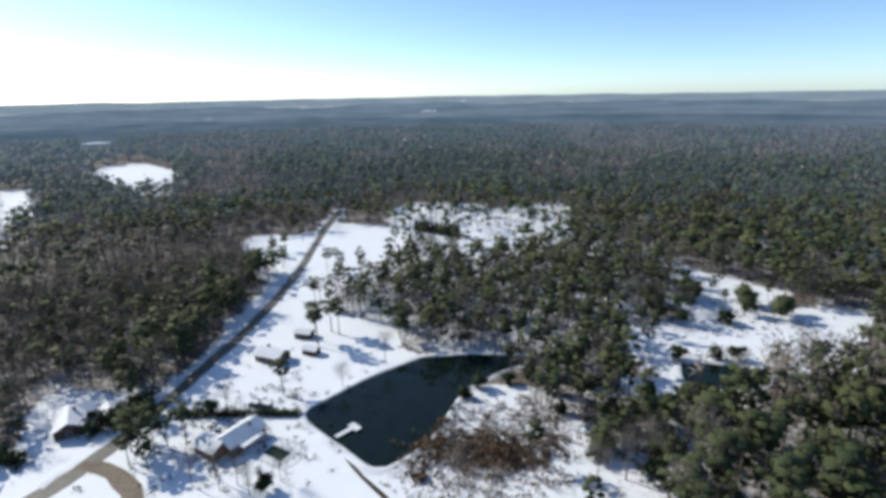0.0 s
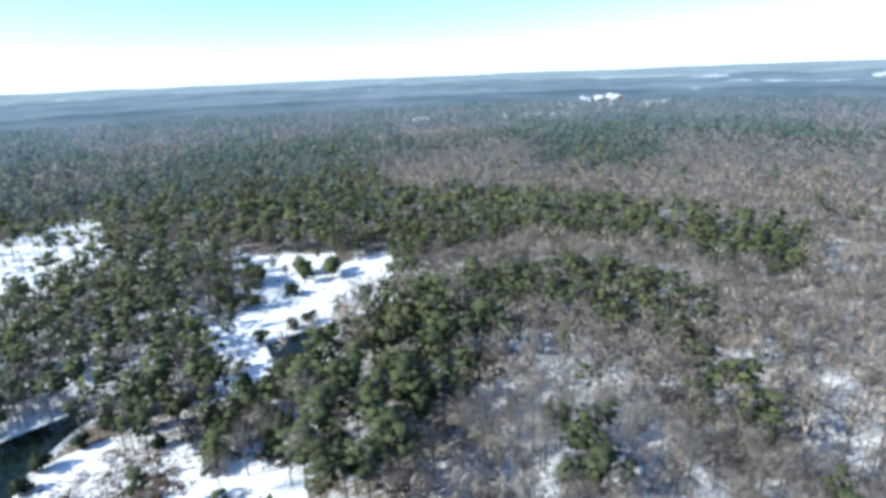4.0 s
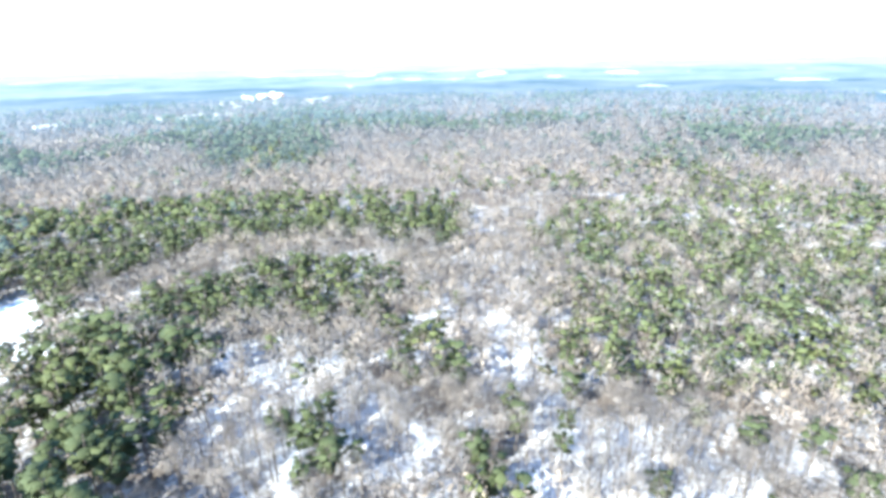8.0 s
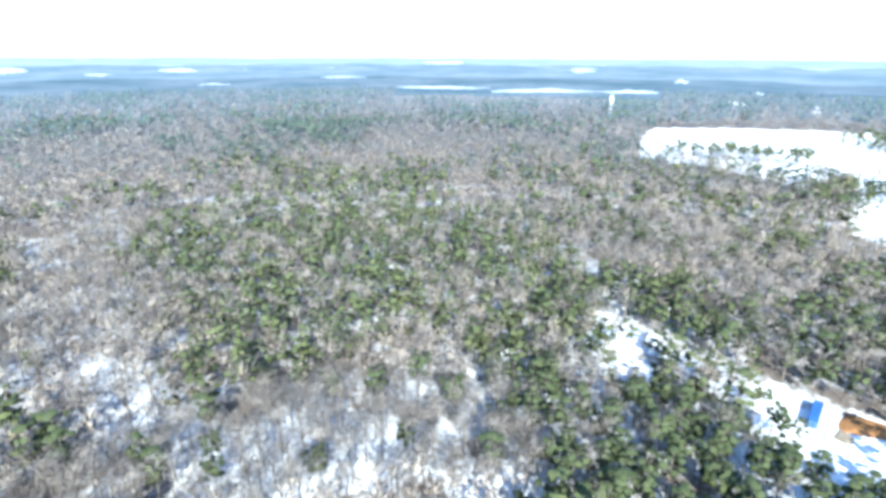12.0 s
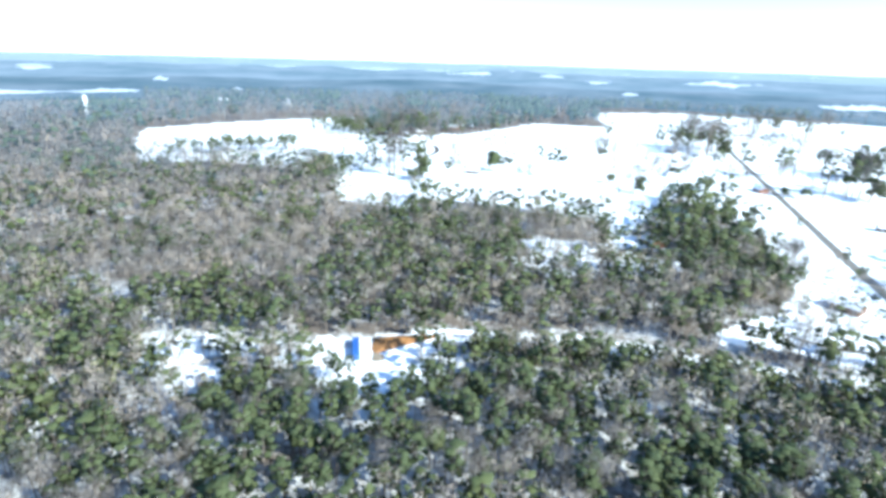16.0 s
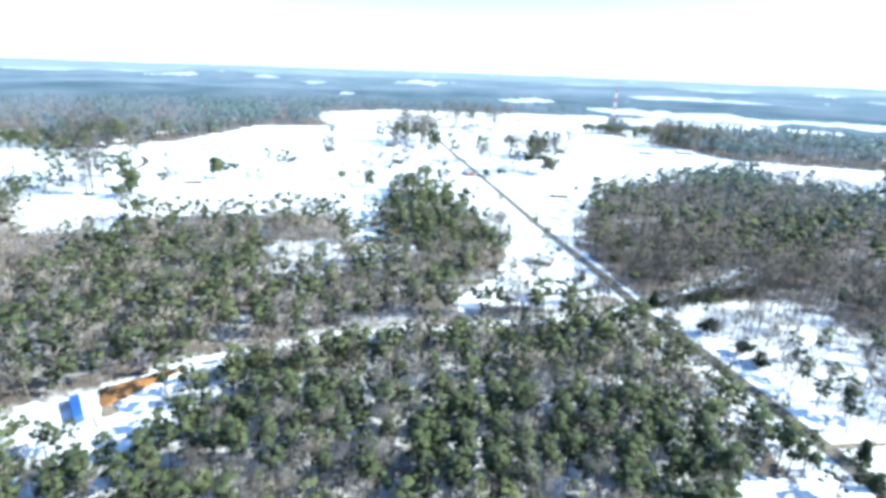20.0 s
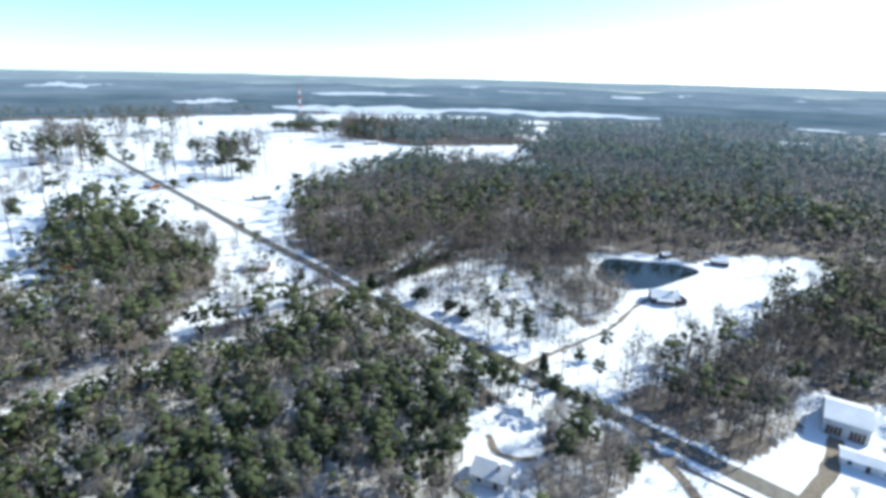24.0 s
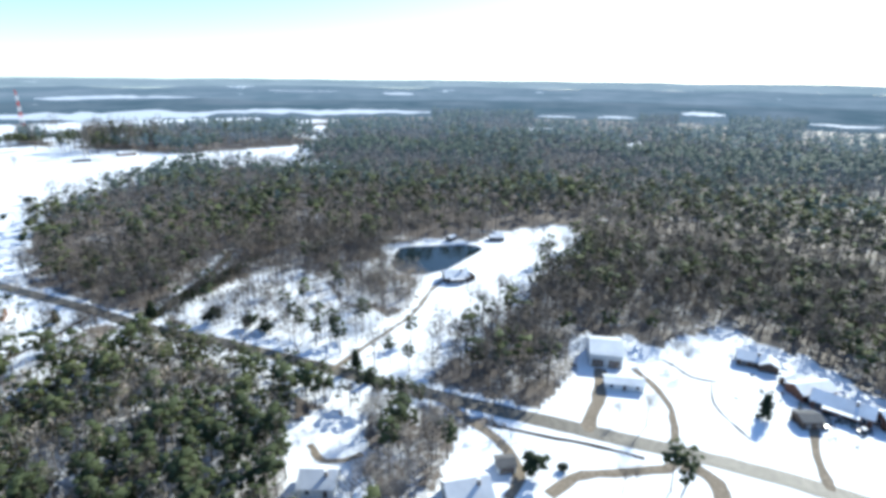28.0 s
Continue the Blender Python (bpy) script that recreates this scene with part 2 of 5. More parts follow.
NORTH_FIELD = [(391, -506), (483, -653), (396, -773), (256, -895), (183, -689), (61, -747), (-43, -911), (-174, -906), (-148, -1154), (-353, -1212), (-819, -1048), (-605, -769), (-594, -675), (-588, -486), (-737, -367), (-598, -329), (-573, -255), (-523, -423), (-412, -403), (-334, -406), (-242, -324), (-217, -283), (-187, -259), (-174, -192), (-135, -189), (-88, -198), (-102, -223), (-130, -232), (-160, -300), (-150, -345), (-110, -385), (-72, -330), (-58, -368), (-30, -375), (21, -389), (84, -398), (135, -405), (191, -556), (246, -520), (318, -540)]
RIDGE_FIELD = [(-804, -1017), (-1000, -1005), (-1250, -880), (-1290, -560), (-1099, -699), (-821, -795), (-665, -754)]
SMALL_FIELD = [(-952, -526), (-1033, -477), (-867, -421)]
POND_FIELD = [(-173, -162), (-221, -161), (-243, -150), (-238, -125), (-220, -108), (-204, -94), (-199, -72), (-214, -62), (-252, -63), (-256, -90), (-280, -102), (-296, -104), (-318, -72), (-313, -52), (-336, -46), (-356, -23), (-371, -1), (-344, 14), (-318, 4), (-290, -12), (-248, -18), (-212, -34), (-193, -42), (-165, -44), (-146, -44), (-146, -74), (-156, -118)]
POND_THICKET = [(-212, -66), (-246, -64), (-256, -92), (-276, -102), (-240, -122), (-222, -106), (-206, -92)]
SOUTH_YARD = [(-204, 11), (-203, 28), (-196, 40), (-223, 66), (-208, 90), (-182, 105), (-160, 120), (-125, 125), (-100, 125), (-98, 60), (-92, -31), (-128, -22), (-140, -4), (-160, 4), (-189, 6)]
CABIN_YARD = [(-118, -76), (-129, -66), (-128, -56), (-111, -47), (-92, -48), (-94, -66)]
SITE_YARD = [(66, -165), (48, -172), (24, -177), (22, -170), (32, -154), (48, -145), (64, -147)]
SITE_HEAP = [(110, -160), (98, -157), (104, -142), (116, -136), (120, -146)]
FAR_WEST_FIELD = [(-560, 720), (-520, 800), (-400, 700), (-360, 600), (-400, 590)]
FAR_WEST_STRIP = [(-542, 562), (-500, 578), (-430, 470), (-362, 366), (-400, 400), (-470, 480)]
GROVE_YARD = [(-60, -295), (-105, -300), (-108, -318), (-65, -325)]
OPEN = [GROVE_YARD, FARM_CLEARING, ROAD_CLEARING, EAST_FIELD, NORTH_FIELD, RIDGE_FIELD, SMALL_FIELD, SOUTH_YARD, CABIN_YARD, WEST_YARD, SITE_YARD, SITE_HEAP, FAR_WEST_FIELD, FAR_WEST_STRIP]
PATCHY_GROUND = [(6, 163), (64, 163), (78, 146), (50, 108), (36, 137), (30, 152)]
SPARSE = [PATCHY_GROUND, HILL_CLEARING, BRUSH_FIELD, POND_FIELD]

POND_A = [(-20, 186), (-37, 171), (-50, 155), (-55, 147), (-50, 140), (-38, 130), (-28, 122), (-21, 125), (-12, 138), (-3, 162), (12, 177), (26, 186), (4, 189)]
POND_B = [(78, 184), (92, 183), (104, 178), (101, 170), (88, 165), (75, 169)]
POND_C = [(-277, -95), (-292, -94), (-301, -74), (-307, -56), (-301, -47), (-280, -53), (-259, -61), (-249, -75), (-256, -88)]
PONDS = [POND_A, POND_B, POND_C]

NORTHERN_PINES = [
    [(109, 172), (130, 167), (152, 128), (134, 105), (99, 96), (77, 88), (61, 80), (45, 100), (50, 116), (62, 127), (66, 150), (90, 150)],
    [(170, 175), (206, 139), (223, 113), (224, 84), (206, 58), (173, 64), (164, 91), (162, 116), (154, 138)],
    [(184, 379), (214, 368), (271, 328), (315, 261), (347, 138), (344, 57), (255, 41), (265, 106), (246, 167), (207, 195), (162, 205), (125, 272)]]
EASTERN_PINES = [
    [(80, 55), (101, 66), (120, 55), (100, 45), (82, 46)],
    [(87, 15), (103, 13), (101, 2), (89, 2)],
    [(572, 460), (778, 577), (892, 402), (881, 160), (730, 149), (643, 292), (536, 219), (442, 225), (437, 302)],
    [(196, -19), (191, -49), (167, -86), (146, -77), (150, -41), (172, -17)]]
SOUTHERN_PINES = [
    [(290, 12), (343, -16), (437, -162), (367, -227), (303, -189), (242, -211), (173, -195), (153, -175), (138, -127), (145, -75), (146, -46), (163, -4), (178, 5), (205, -27), (270, 11)],
    [(92, -206), (72, -351), (-35, -352), (-62, -292), (-99, -258), (-114, -204), (-69, -167), (19, -165), (83, -174)],
    [(-75, -324), (-133, -432), (-160, -381), (-156, -323), (-123, -222), (-89, -206), (-101, -264), (-90, -302)]]
PINE_STANDS = NORTHERN_PINES + EASTERN_PINES + SOUTHERN_PINES
MIXED_STANDS = [
    [(132, -91), (152, -180), (100, -190), (-160, -175), (-150, -90), (-100, -60), (60, -60)],
    [(-60, 440), (120, 330), (112, 282), (60, 210), (30, 190), (-22, 190), (-62, 232), (-75, 270), (-40, 330)],
    [(92, -206), (60, -380), (140, -420), (200, -560), (330, -540), (420, -480), (380, -260), (170, -200)],
    [(226, 692), (503, 676), (330, 420), (215, 268), (165, 275), (132, 330), (120, 508)]]
YOUNG_STAND, MIXED_STANDS_OF_PINE = 7, (7, 8)
BARE_STANDS = [[(699, 284), (655, -42), (462, -31), (391, 29), (424, 125), (469, 233)], [(356, 457), (384, 366), (353, 228), (320, 225), (298, 290), (265, 348)]]
THIN_STANDS = [[(160, 121), (168, 99), (154, 61), (137, 37), (97, 30), (85, 93), (125, 111)], [(184, 60), (202, 41), (193, 36), (171, 54)],
               [(138, 6), (144, -22), (124, -60), (90, -52), (102, 4)], [(131, -59), (120, -63), (86, -75), (74, -65), (94, -40)], [(-8, -302), (-58, -309), (-46, -249), (-18, -238)]]

MAIN_ROAD = [(-310, -900), (-263, -671), (-234, -524), (-206, -384), (-187, -290), (-172, -205), (-163, -165), (-160, -130), (-154, -92), (-145, -35), (-139, 8), (-134, 45), (-126, 80), (-113, 110), (-107, 135), (-104, 170), (-101, 215), (-103, 284), (-113, 372), (-119, 455)]
TRACK = [(-163, -168), (-139, -167), (-115, -166), (-93, -171), (-65, -179), (-22, -181), (8, -179), (30, -175), (48, -167), (67, -156), (82, -154), (98, -154), (110, -148)]
FARM_DRIVE = [(-150, -76), (-166, -72), (-189, -65), (-207, -61), (-237, -60), (-247, -56)]
SHED_DRIVE = [(-176, 17), (-159, 16), (-146, 13), (-138, 12)]
LOOP_DRIVE = [(-179, 29), (-167, 35), (-155, 38), (-139, 36)]
BEND_DRIVE = [(-143, -31), (-136, -25), (-129, -14), (-120, -8), (-114, -6), (-106, -8)]
YARD_DRIVE = [(-130, 34), (-127, 32), (-121, 14), (-118, 8), (-110, 2)]
GATE_DRIVE = [(-130, 36), (-129, 40), (-125, 44), (-118, 44)]
HOUSE_DRIVE = [(-165, 82), (-147, 75), (-129, 72)]
SIDE_ROAD = [(-163, -166), (-190, -172), (-225, -178), (-260, -190)]
CABIN_DRIVE = [(-113, -65), (-110, -62), (-108, -58), (-109, -53), (-113, -49)]
LANE = [(-113, 120), (-104, 119), (-95, 114), (-87, 107), (-82, 98)]
ROADS = [(MAIN_ROAD, 5.5), (TRACK, 4.5), (FARM_DRIVE, 4.0), (SIDE_ROAD, 5.0)]


# Scale that leaves out trees standing between the camera and a clearing or pond.
SIGHT_MARGIN = 1.13
# bearings (degrees west of north) along which the woods end early, before distant fields
VIEWS_TO_FIELDS = [(-117.0, -144.0), (144.0, 104.5), (94.0, 83.5), (80.0, 75.5), (69.5, 64.0), (37.5, 34.8)]


def near_line(x, y, line, reach):
    hit = np.zeros(x.shape, bool)
    for (x0, y0), (x1, y1) in zip(line, line[1:]):
        dx, dy = x1 - x0, y1 - y0
        f = np.clip(((x - x0) * dx + (y - y0) * dy) / (dx * dx + dy * dy), 0, 1)
        hit |= (x - x0 - f * dx) ** 2 + (y - y0 - f * dy) ** 2 < reach * reach
    return hit


def cover(x, y):
    """How densely trees stand at (x, y), what share of them are pines, and how much litter lies bare."""
    r = np.hypot(x, y)
    w, v = waves(x, y, 210.0, 3), waves(x, y, 75.0, 5)
    dense = np.clip(0.85 + 0.25 * v, 0.35, 1.0)
    pine = np.clip(0.5 + 0.4 * w + 0.3 * v, 0.12, 1.0)
    far = np.clip((r - 350) / 300, 0, 1)
    pine = np.clip(pine + 0.15 * far, 0, 1)
    west = (x < -140) & (r < 420) & (y > -330)
    pine = np.where(west, np.clip(0.27 + 0.25 * v + 0.2 * w, 0, 0.8), pine)
    dense = np.where((x < -100) | (y > 200), np.clip(dense + 0.2, 0, 1), dense)
    east = (x > 60) & (y < 160) | (x > 160)
    pine = np.where(east, np.clip(-0.08 + 0.22 * far + 0.55 * w + 0.35 * v, 0.0, 0.9), pine)
    pine = np.where(r > 420, np.clip(pine + far * 0.8 * waves(x, y, 330.0, 31), 0.03, 0.97), pine)
    pine = np.where((y > 170) & (x > -100) & ~east, np.clip(pine + 0.3, 0, 0.95), pine)
    # The dark western and northern floor is partly shade, put in as extra litter.
    litter = np.where(x < -140, np.where(r < 330, 0.97, 1.15), np.where(east & (r < 330), 0.84, 0.95)) + 0.15 * v
    for n, poly in enumerate(MIXED_STANDS):
        k = inside(x, y, poly)
        gaps, bare_floor, share_of_pines = ((0.97, 0.68, 0.74), (0.9, 0.5, 0.88), (0.95, 0.9, 0.27), (0.98, 1.15, 0.88))[n]
        pine, litter, dense = np.where(k, np.clip(share_of_pines + 0.3 * v, 0.15, 0.92), pine), np.where(k, bare_floor, litter), np.where(k, gaps, dense)
    wob_x, wob_y = x + 9 * waves(x, y, 40.0, 11), y + 9 * waves(x, y, 40.0, 12)
    for poly in BARE_STANDS:
        pine = np.where(inside(wob_x, wob_y, poly), 0.04, pine)
    for poly in THIN_STANDS:
        k = inside(wob_x, wob_y, poly)
        pine, dense, litter = np.where(k, 0.06, pine), np.where(k, 1.0, dense), np.where(k, 0.5, litter)
    for n, poly in enumerate(PINE_STANDS):
        k = inside(wob_x, wob_y, poly)
        share = 0.93 if n < 3 else 0.75 if n == YOUNG_STAND else 0.66 if n in MIXED_STANDS_OF_PINE else 0.84
        pine, dense, litter = np.where(k, share, pine), np.where(k, 0.7 if n == 0 else 0.98, dense), np.where(k, 0.9, litter)
    k = inside(wob_x, wob_y, THIN_STANDS[-1])
    pine, dense, litter = np.where(k, 0.0, pine), np.where(k, 0.55, dense), np.where(k, 0.1, litter)
    wx, wy = x + 3.5 * waves(x, y, 24.0, 21), y + 3.5 * waves(x, y, 24.0, 22)
    for poly in SPARSE:
        k = inside(wx, wy, poly)
        thin, floor_litter = (0.6, 0.66) if poly is PATCHY_GROUND else (0.42, 0.3) if poly is HILL_CLEARING else (0.10, 0.42) if poly is BRUSH_FIELD else (0.10, 0.15)
        dense, litter = np.where(k, thin, dense), np.where(k, floor_litter, litter)
    k = inside(wx, wy, POND_FIELD) & ((x < -215) | (y > -60))
    dense = np.where(k, 0.0, dense)
    kept = inside(x, y, PINE_STANDS[9])
    for poly in OPEN:
        k = inside(wx, wy, poly) & ~kept
        dense, litter = np.where(k, 0.0, dense), np.where(k, -0.4, litter)
        # trees left out on the camera's side to keep the clearing in view
        m = np.where(x > 70, SIGHT_MARGIN, 1.035) if poly is NORTH_FIELD else SIGHT_MARGIN
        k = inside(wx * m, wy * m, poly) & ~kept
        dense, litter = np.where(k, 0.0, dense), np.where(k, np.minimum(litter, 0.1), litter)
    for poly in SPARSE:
        k = inside(wx * SIGHT_MARGIN, wy * SIGHT_MARGIN, poly)
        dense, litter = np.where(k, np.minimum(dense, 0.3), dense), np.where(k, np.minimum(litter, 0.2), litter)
    for poly in (POND_A, POND_B, POND_C):
        k = inside(x, y, poly) | inside(x * SIGHT_MARGIN, y * SIGHT_MARGIN, poly)
        dense, litter = np.where(k, 0.0, dense), np.where(k, np.minimum(litter, -0.1), litter)
    k = inside(wx, wy, POND_THICKET)
    litter, pine, dense = np.where(k, 0.62, litter), np.where(k, 0.0, pine), np.where(k, np.minimum(dense, 0.3), dense)
    dense = np.where(inside(x, y, POND_B), 0.0, dense)
    # trees thinned before the track and road so the camera sees them
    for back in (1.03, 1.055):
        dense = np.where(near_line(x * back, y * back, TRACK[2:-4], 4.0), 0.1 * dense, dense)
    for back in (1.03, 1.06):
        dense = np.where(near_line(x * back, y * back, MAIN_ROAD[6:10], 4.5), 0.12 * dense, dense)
    litter = np.where((r > 420) & (litter > 0.3), 1.05, litter)
    bearing = np.degrees(np.arctan2(-x, y))
    for start, end in VIEWS_TO_FIELDS:
        dense = np.where((r > 1090) & (bearing < start) & (bearing > end), 0.0, dense)
    dense = np.where(r < 9.0, 0.0, dense)
    for line, reach in ROADS:
        k = near_line(x, y, line, reach)
        dense, litter = np.where(k, 0.0, dense), np.where(k, 0.1, litter)
    return dense, pine, litter


# ---- ground: one sheet of snow out to the woods' end, then rolling country to the horizon ----
def far_height(r):
    return 58.0 * (np.clip(r - 1200.0, 0, None) / 3700.0) ** 1.2


def ring_sheet(name, radii, steps, mat, rough):
    a = np.linspace(0, 2 * math.pi, steps, endpoint=False)
    rr, aa = np.meshgrid(np.array(radii), a, indexing="ij")
    x, y = rr * np.cos(aa), rr * np.sin(aa)
    z = far_height(rr) + rough * np.clip((rr - 1250) / 900, 0, 1) * (waves(x, y, 900.0, 31) + 0.4 * waves(x, y, 300.0, 32))
    n = len(radii)
    i, j = np.meshgrid(np.arange(n - 1), np.arange(steps), indexing="ij")
    j2 = (j + 1) % steps
    f = np.stack([i * steps + j, (i + 1) * steps + j, (i + 1) * steps + j2, i * steps + j2], -1).reshape(-1, 4)
    v = np.stack([x, y, z], -1).reshape(-1, 3)
    return soup(name, v, f, None, [mat]), v


radii = [0.5, 20, 40, 60, 75]
while radii[-1] < 1325:
    radii.append(radii[-1] + max(2.5, 0.016 * radii[-1]))
ground, gv = ring_sheet("ground", radii, 640, GROUND, 0.0)
tagged(ground, "snow-covered ground with brown leaf litter under the trees", "ground", kind="structure")
lit = ground.data.attributes.new("litter", "FLOAT", "POINT")
lit.data.foreach_set("value", cover(gv[:, 0], gv[:, 1])[2].astype(np.float32))
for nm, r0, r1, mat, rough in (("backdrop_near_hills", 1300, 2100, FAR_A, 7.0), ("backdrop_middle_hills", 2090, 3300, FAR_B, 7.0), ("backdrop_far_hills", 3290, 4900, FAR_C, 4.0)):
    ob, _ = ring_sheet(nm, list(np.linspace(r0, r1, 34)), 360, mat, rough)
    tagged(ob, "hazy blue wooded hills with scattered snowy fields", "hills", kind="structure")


def far_field(start, end, r0, r1, seed):
    """A thin snowfield on the distant hills, between two bearings (degrees west of north) and two distances, with a ragged outline."""
    g = np.random.default_rng(seed)
    n = 26
    t = np.linspace(0, 1, n)
    a = np.radians(start + (end - start) * t)
    mid, half = 0.5 * (r0 + r1), 0.3 * (r1 - r0)
    fade = np.sin(np.pi * np.clip(t, 0.02, 0.98)) ** 0.6
    sway = np.convolve(g.normal(0, 1, n + 6), np.ones(7) / 7, "valid") * half * 0.7
    rows = []
    for f in (-1.0, -0.35, 0.35, 1.0):
        r = mid + sway + f * half * fade * g.uniform(0.55, 1.15, n)
        x, y = -r * np.sin(a), r * np.cos(a)
        rough = np.where(r < 3290, 7.0, 4.0) * np.clip((r - 1250) / 900, 0, 1)
        z = far_height(r) + rough * (waves(x, y, 900.0, 31) + 0.4 * waves(x, y, 300.0, 32)) + 2.5
        rows.append(np.stack([x, y, z], -1))
    i, j = np.meshgrid(np.arange(3), np.arange(n - 1), indexing="ij")
    f = np.stack([i * n + j, (i + 1) * n + j, (i + 1) * n + j + 1, i * n + j + 1], -1).reshape(-1, 4)
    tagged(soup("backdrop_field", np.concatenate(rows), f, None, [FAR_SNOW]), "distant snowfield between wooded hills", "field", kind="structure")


EAST_FIELDS = [(-68.6, -72.0, 2771, 3093), (-71.9, -82.6, 2229, 2543), (-82.4, -85.4, 2498, 3044), (-89.2, -91.4, 2120, 2352), (-95.0, -98.7, 2508, 2839), (-98.1, -101.2, 1672, 1851), (-109.7, -114.3, 1930, 2095),
               (-117.3, -127.0, 1501, 1665), (-127.1, -138.0, 1370, 1568), (-138.0, -143.6, 1411, 1568), (-119.9, -124.2, 3344, 3900), (-135.0, -137.6, 2722, 3002)]
SOUTH_FIELDS = [(-144.8, -146.1, 1840, 2066), (-135.0, -137.5, 2488, 2749), (-151.5, -152.5, 1513, 1652), (-172.8, -177.4, 2668, 3200), (177.7, 175.2, 2663, 3112), (173.2, 170.5, 2211, 2668), (164.5, 158.4, 2453, 3032),
                (180.0, 176.5, 1345, 1420), (169.5, 167.9, 1716, 1896), (153.0, 147.2, 1562, 1847), (140.2, 126.3, 1990, 2480), (144.0, 125.0, 1250, 1700), (127.0, 104.8, 1290, 1640), (124.9, 122.2, 2839, 3364), (121.0, 114.2, 2439, 2890), (109.7, 106.5, 2329, 2716)]
WEST_FIELDS = [(87.7, 83.9, 1350, 1462), (93.6, 89.6, 1340, 1420), (79.8, 75.9, 1504, 1705), (69.3, 64.1, 1374, 1492), (37.3, 35.0, 1345, 1430), (5.6, 3.8, 2189, 2564)]
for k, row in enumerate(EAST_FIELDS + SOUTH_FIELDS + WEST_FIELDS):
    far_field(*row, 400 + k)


def smooth_line(line, step=4.0):
    """The line as a rounded curve with points at even steps."""
    p = np.array(line, float)
    p = np.vstack([2 * p[0] - p[1], p, 2 * p[-1] - p[-2]])
    out = []
    for k in range(1, len(p) - 2):
        n = max(2, int(np.linalg.norm(p[k + 1] - p[k]) / step))
        for t in np.arange(n) / n:
            out.append(0.5 * (2 * p[k] + (p[k + 1] - p[k - 1]) * t + (2 * p[k - 1] - 5 * p[k] + 4 * p[k + 1] - p[k + 2]) * t ** 2
                              + (3 * p[k] - p[k - 1] - 3 * p[k + 1] + p[k + 2]) * t ** 3))
    out.append(p[-2])
    return np.array(out)


def strip(name, line, width, mat, lift, label, category="road", ragged=0.0, kind="structure", offset=0.0, seed=1):
    """A road laid along a line, with a slightly raised crown."""
    c = smooth_line(line)
    d = np.gradient(c, axis=0)
    d /= np.linalg.norm(d, axis=1, keepdims=True)
    nrm = np.stack([-d[:, 1], d[:, 0]], -1)
    g = np.random.default_rng(seed)
    n = len(c)
    rows = []
    for s, z in ((-0.5, 0.0), (-0.25, 0.6), (0.0, 1.0), (0.25, 0.6), (0.5, 0.0)):
        wob = (g.random(n) - 0.5) * ragged * (abs(s) * 2)
        q = c + nrm * (offset + s * width + wob)[:, None] if ragged else c + nrm * (offset + s * width)
        rows.append(np.column_stack([q, np.full(n, lift + 0.03 * z)]))
    v = np.concatenate(rows)
    i, j = np.meshgrid(np.arange(4), np.arange(n - 1), indexing="ij")
    f = np.stack([i * n + j, i * n + j + 1, (i + 1) * n + j + 1, (i + 1) * n + j], -1).reshape(-1, 4)[:, ::-1]
    return tagged(soup(name, v, f, None, [mat]), label, category, kind=kind)


strip("road", MAIN_ROAD, 6.2, ASPHALT, 0.05, "grey-brown wet country road cleared of snow", ragged=0.5)
strip("road_snow", MAIN_ROAD[13:19], 1.9, SNOW, 0.09, "packed snow on the shaded edge of the road", "snow", 1.0, offset=2.9, seed=8)
strip("road_track", TRACK, 3.6, SNOW, 0.06, "snow-covered dirt track through the pines", "track", ragged=0.8)
for side in (-0.8, 0.8):
    strip("wheel_rut", TRACK, 0.5, GRAVEL, 0.075, "brown wheel rut in the snow of the track", "rut", 0.5, offset=side, seed=5)
for rut in ([(66, -158), (58, -162), (50, -170), (38, -176)], [(64, -152), (58, -157), (53, -166), (48, -172)], [(47, -166), (46, -158), (43, -150)], [(100, -152), (84, -156), (70, -158)]):
    strip("wheel_rut", rut, 0.55, GRAVEL, 0.08, "muddy wheel rut on the cleared snow", "rut", 0.5, seed=6)
strip("road_side", SIDE_ROAD, 4.0, GRAVEL, 0.055, "narrow gravel side road under the trees", "road", ragged=0.6)
for line, w, lab in ((FARM_DRIVE, 1.9, "brown gravel drive to a farmhouse"), (SHED_DRIVE, 4.2, "tan gravel drive to a shed"), (LOOP_DRIVE, 2.4, "narrow curved gravel drive"),
                     (BEND_DRIVE, 2.9, "tan gravel drive bending off the road"), (YARD_DRIVE, 3.2, "muddy brown yard drive"), (GATE_DRIVE, 4.5, "muddy gravel entrance beside a tree"),
                     (HOUSE_DRIVE, 2.6, "grey gravel drive to a long house"), (CABIN_DRIVE, 1.9, "curved snowy gravel drive to a cabin"), (LANE, 5.0, "sandy lane joining the road")):
    strip("driveway", line, w, GRAVEL, 0.065, lab, "drive", 0.9, seed=int(w * 10))


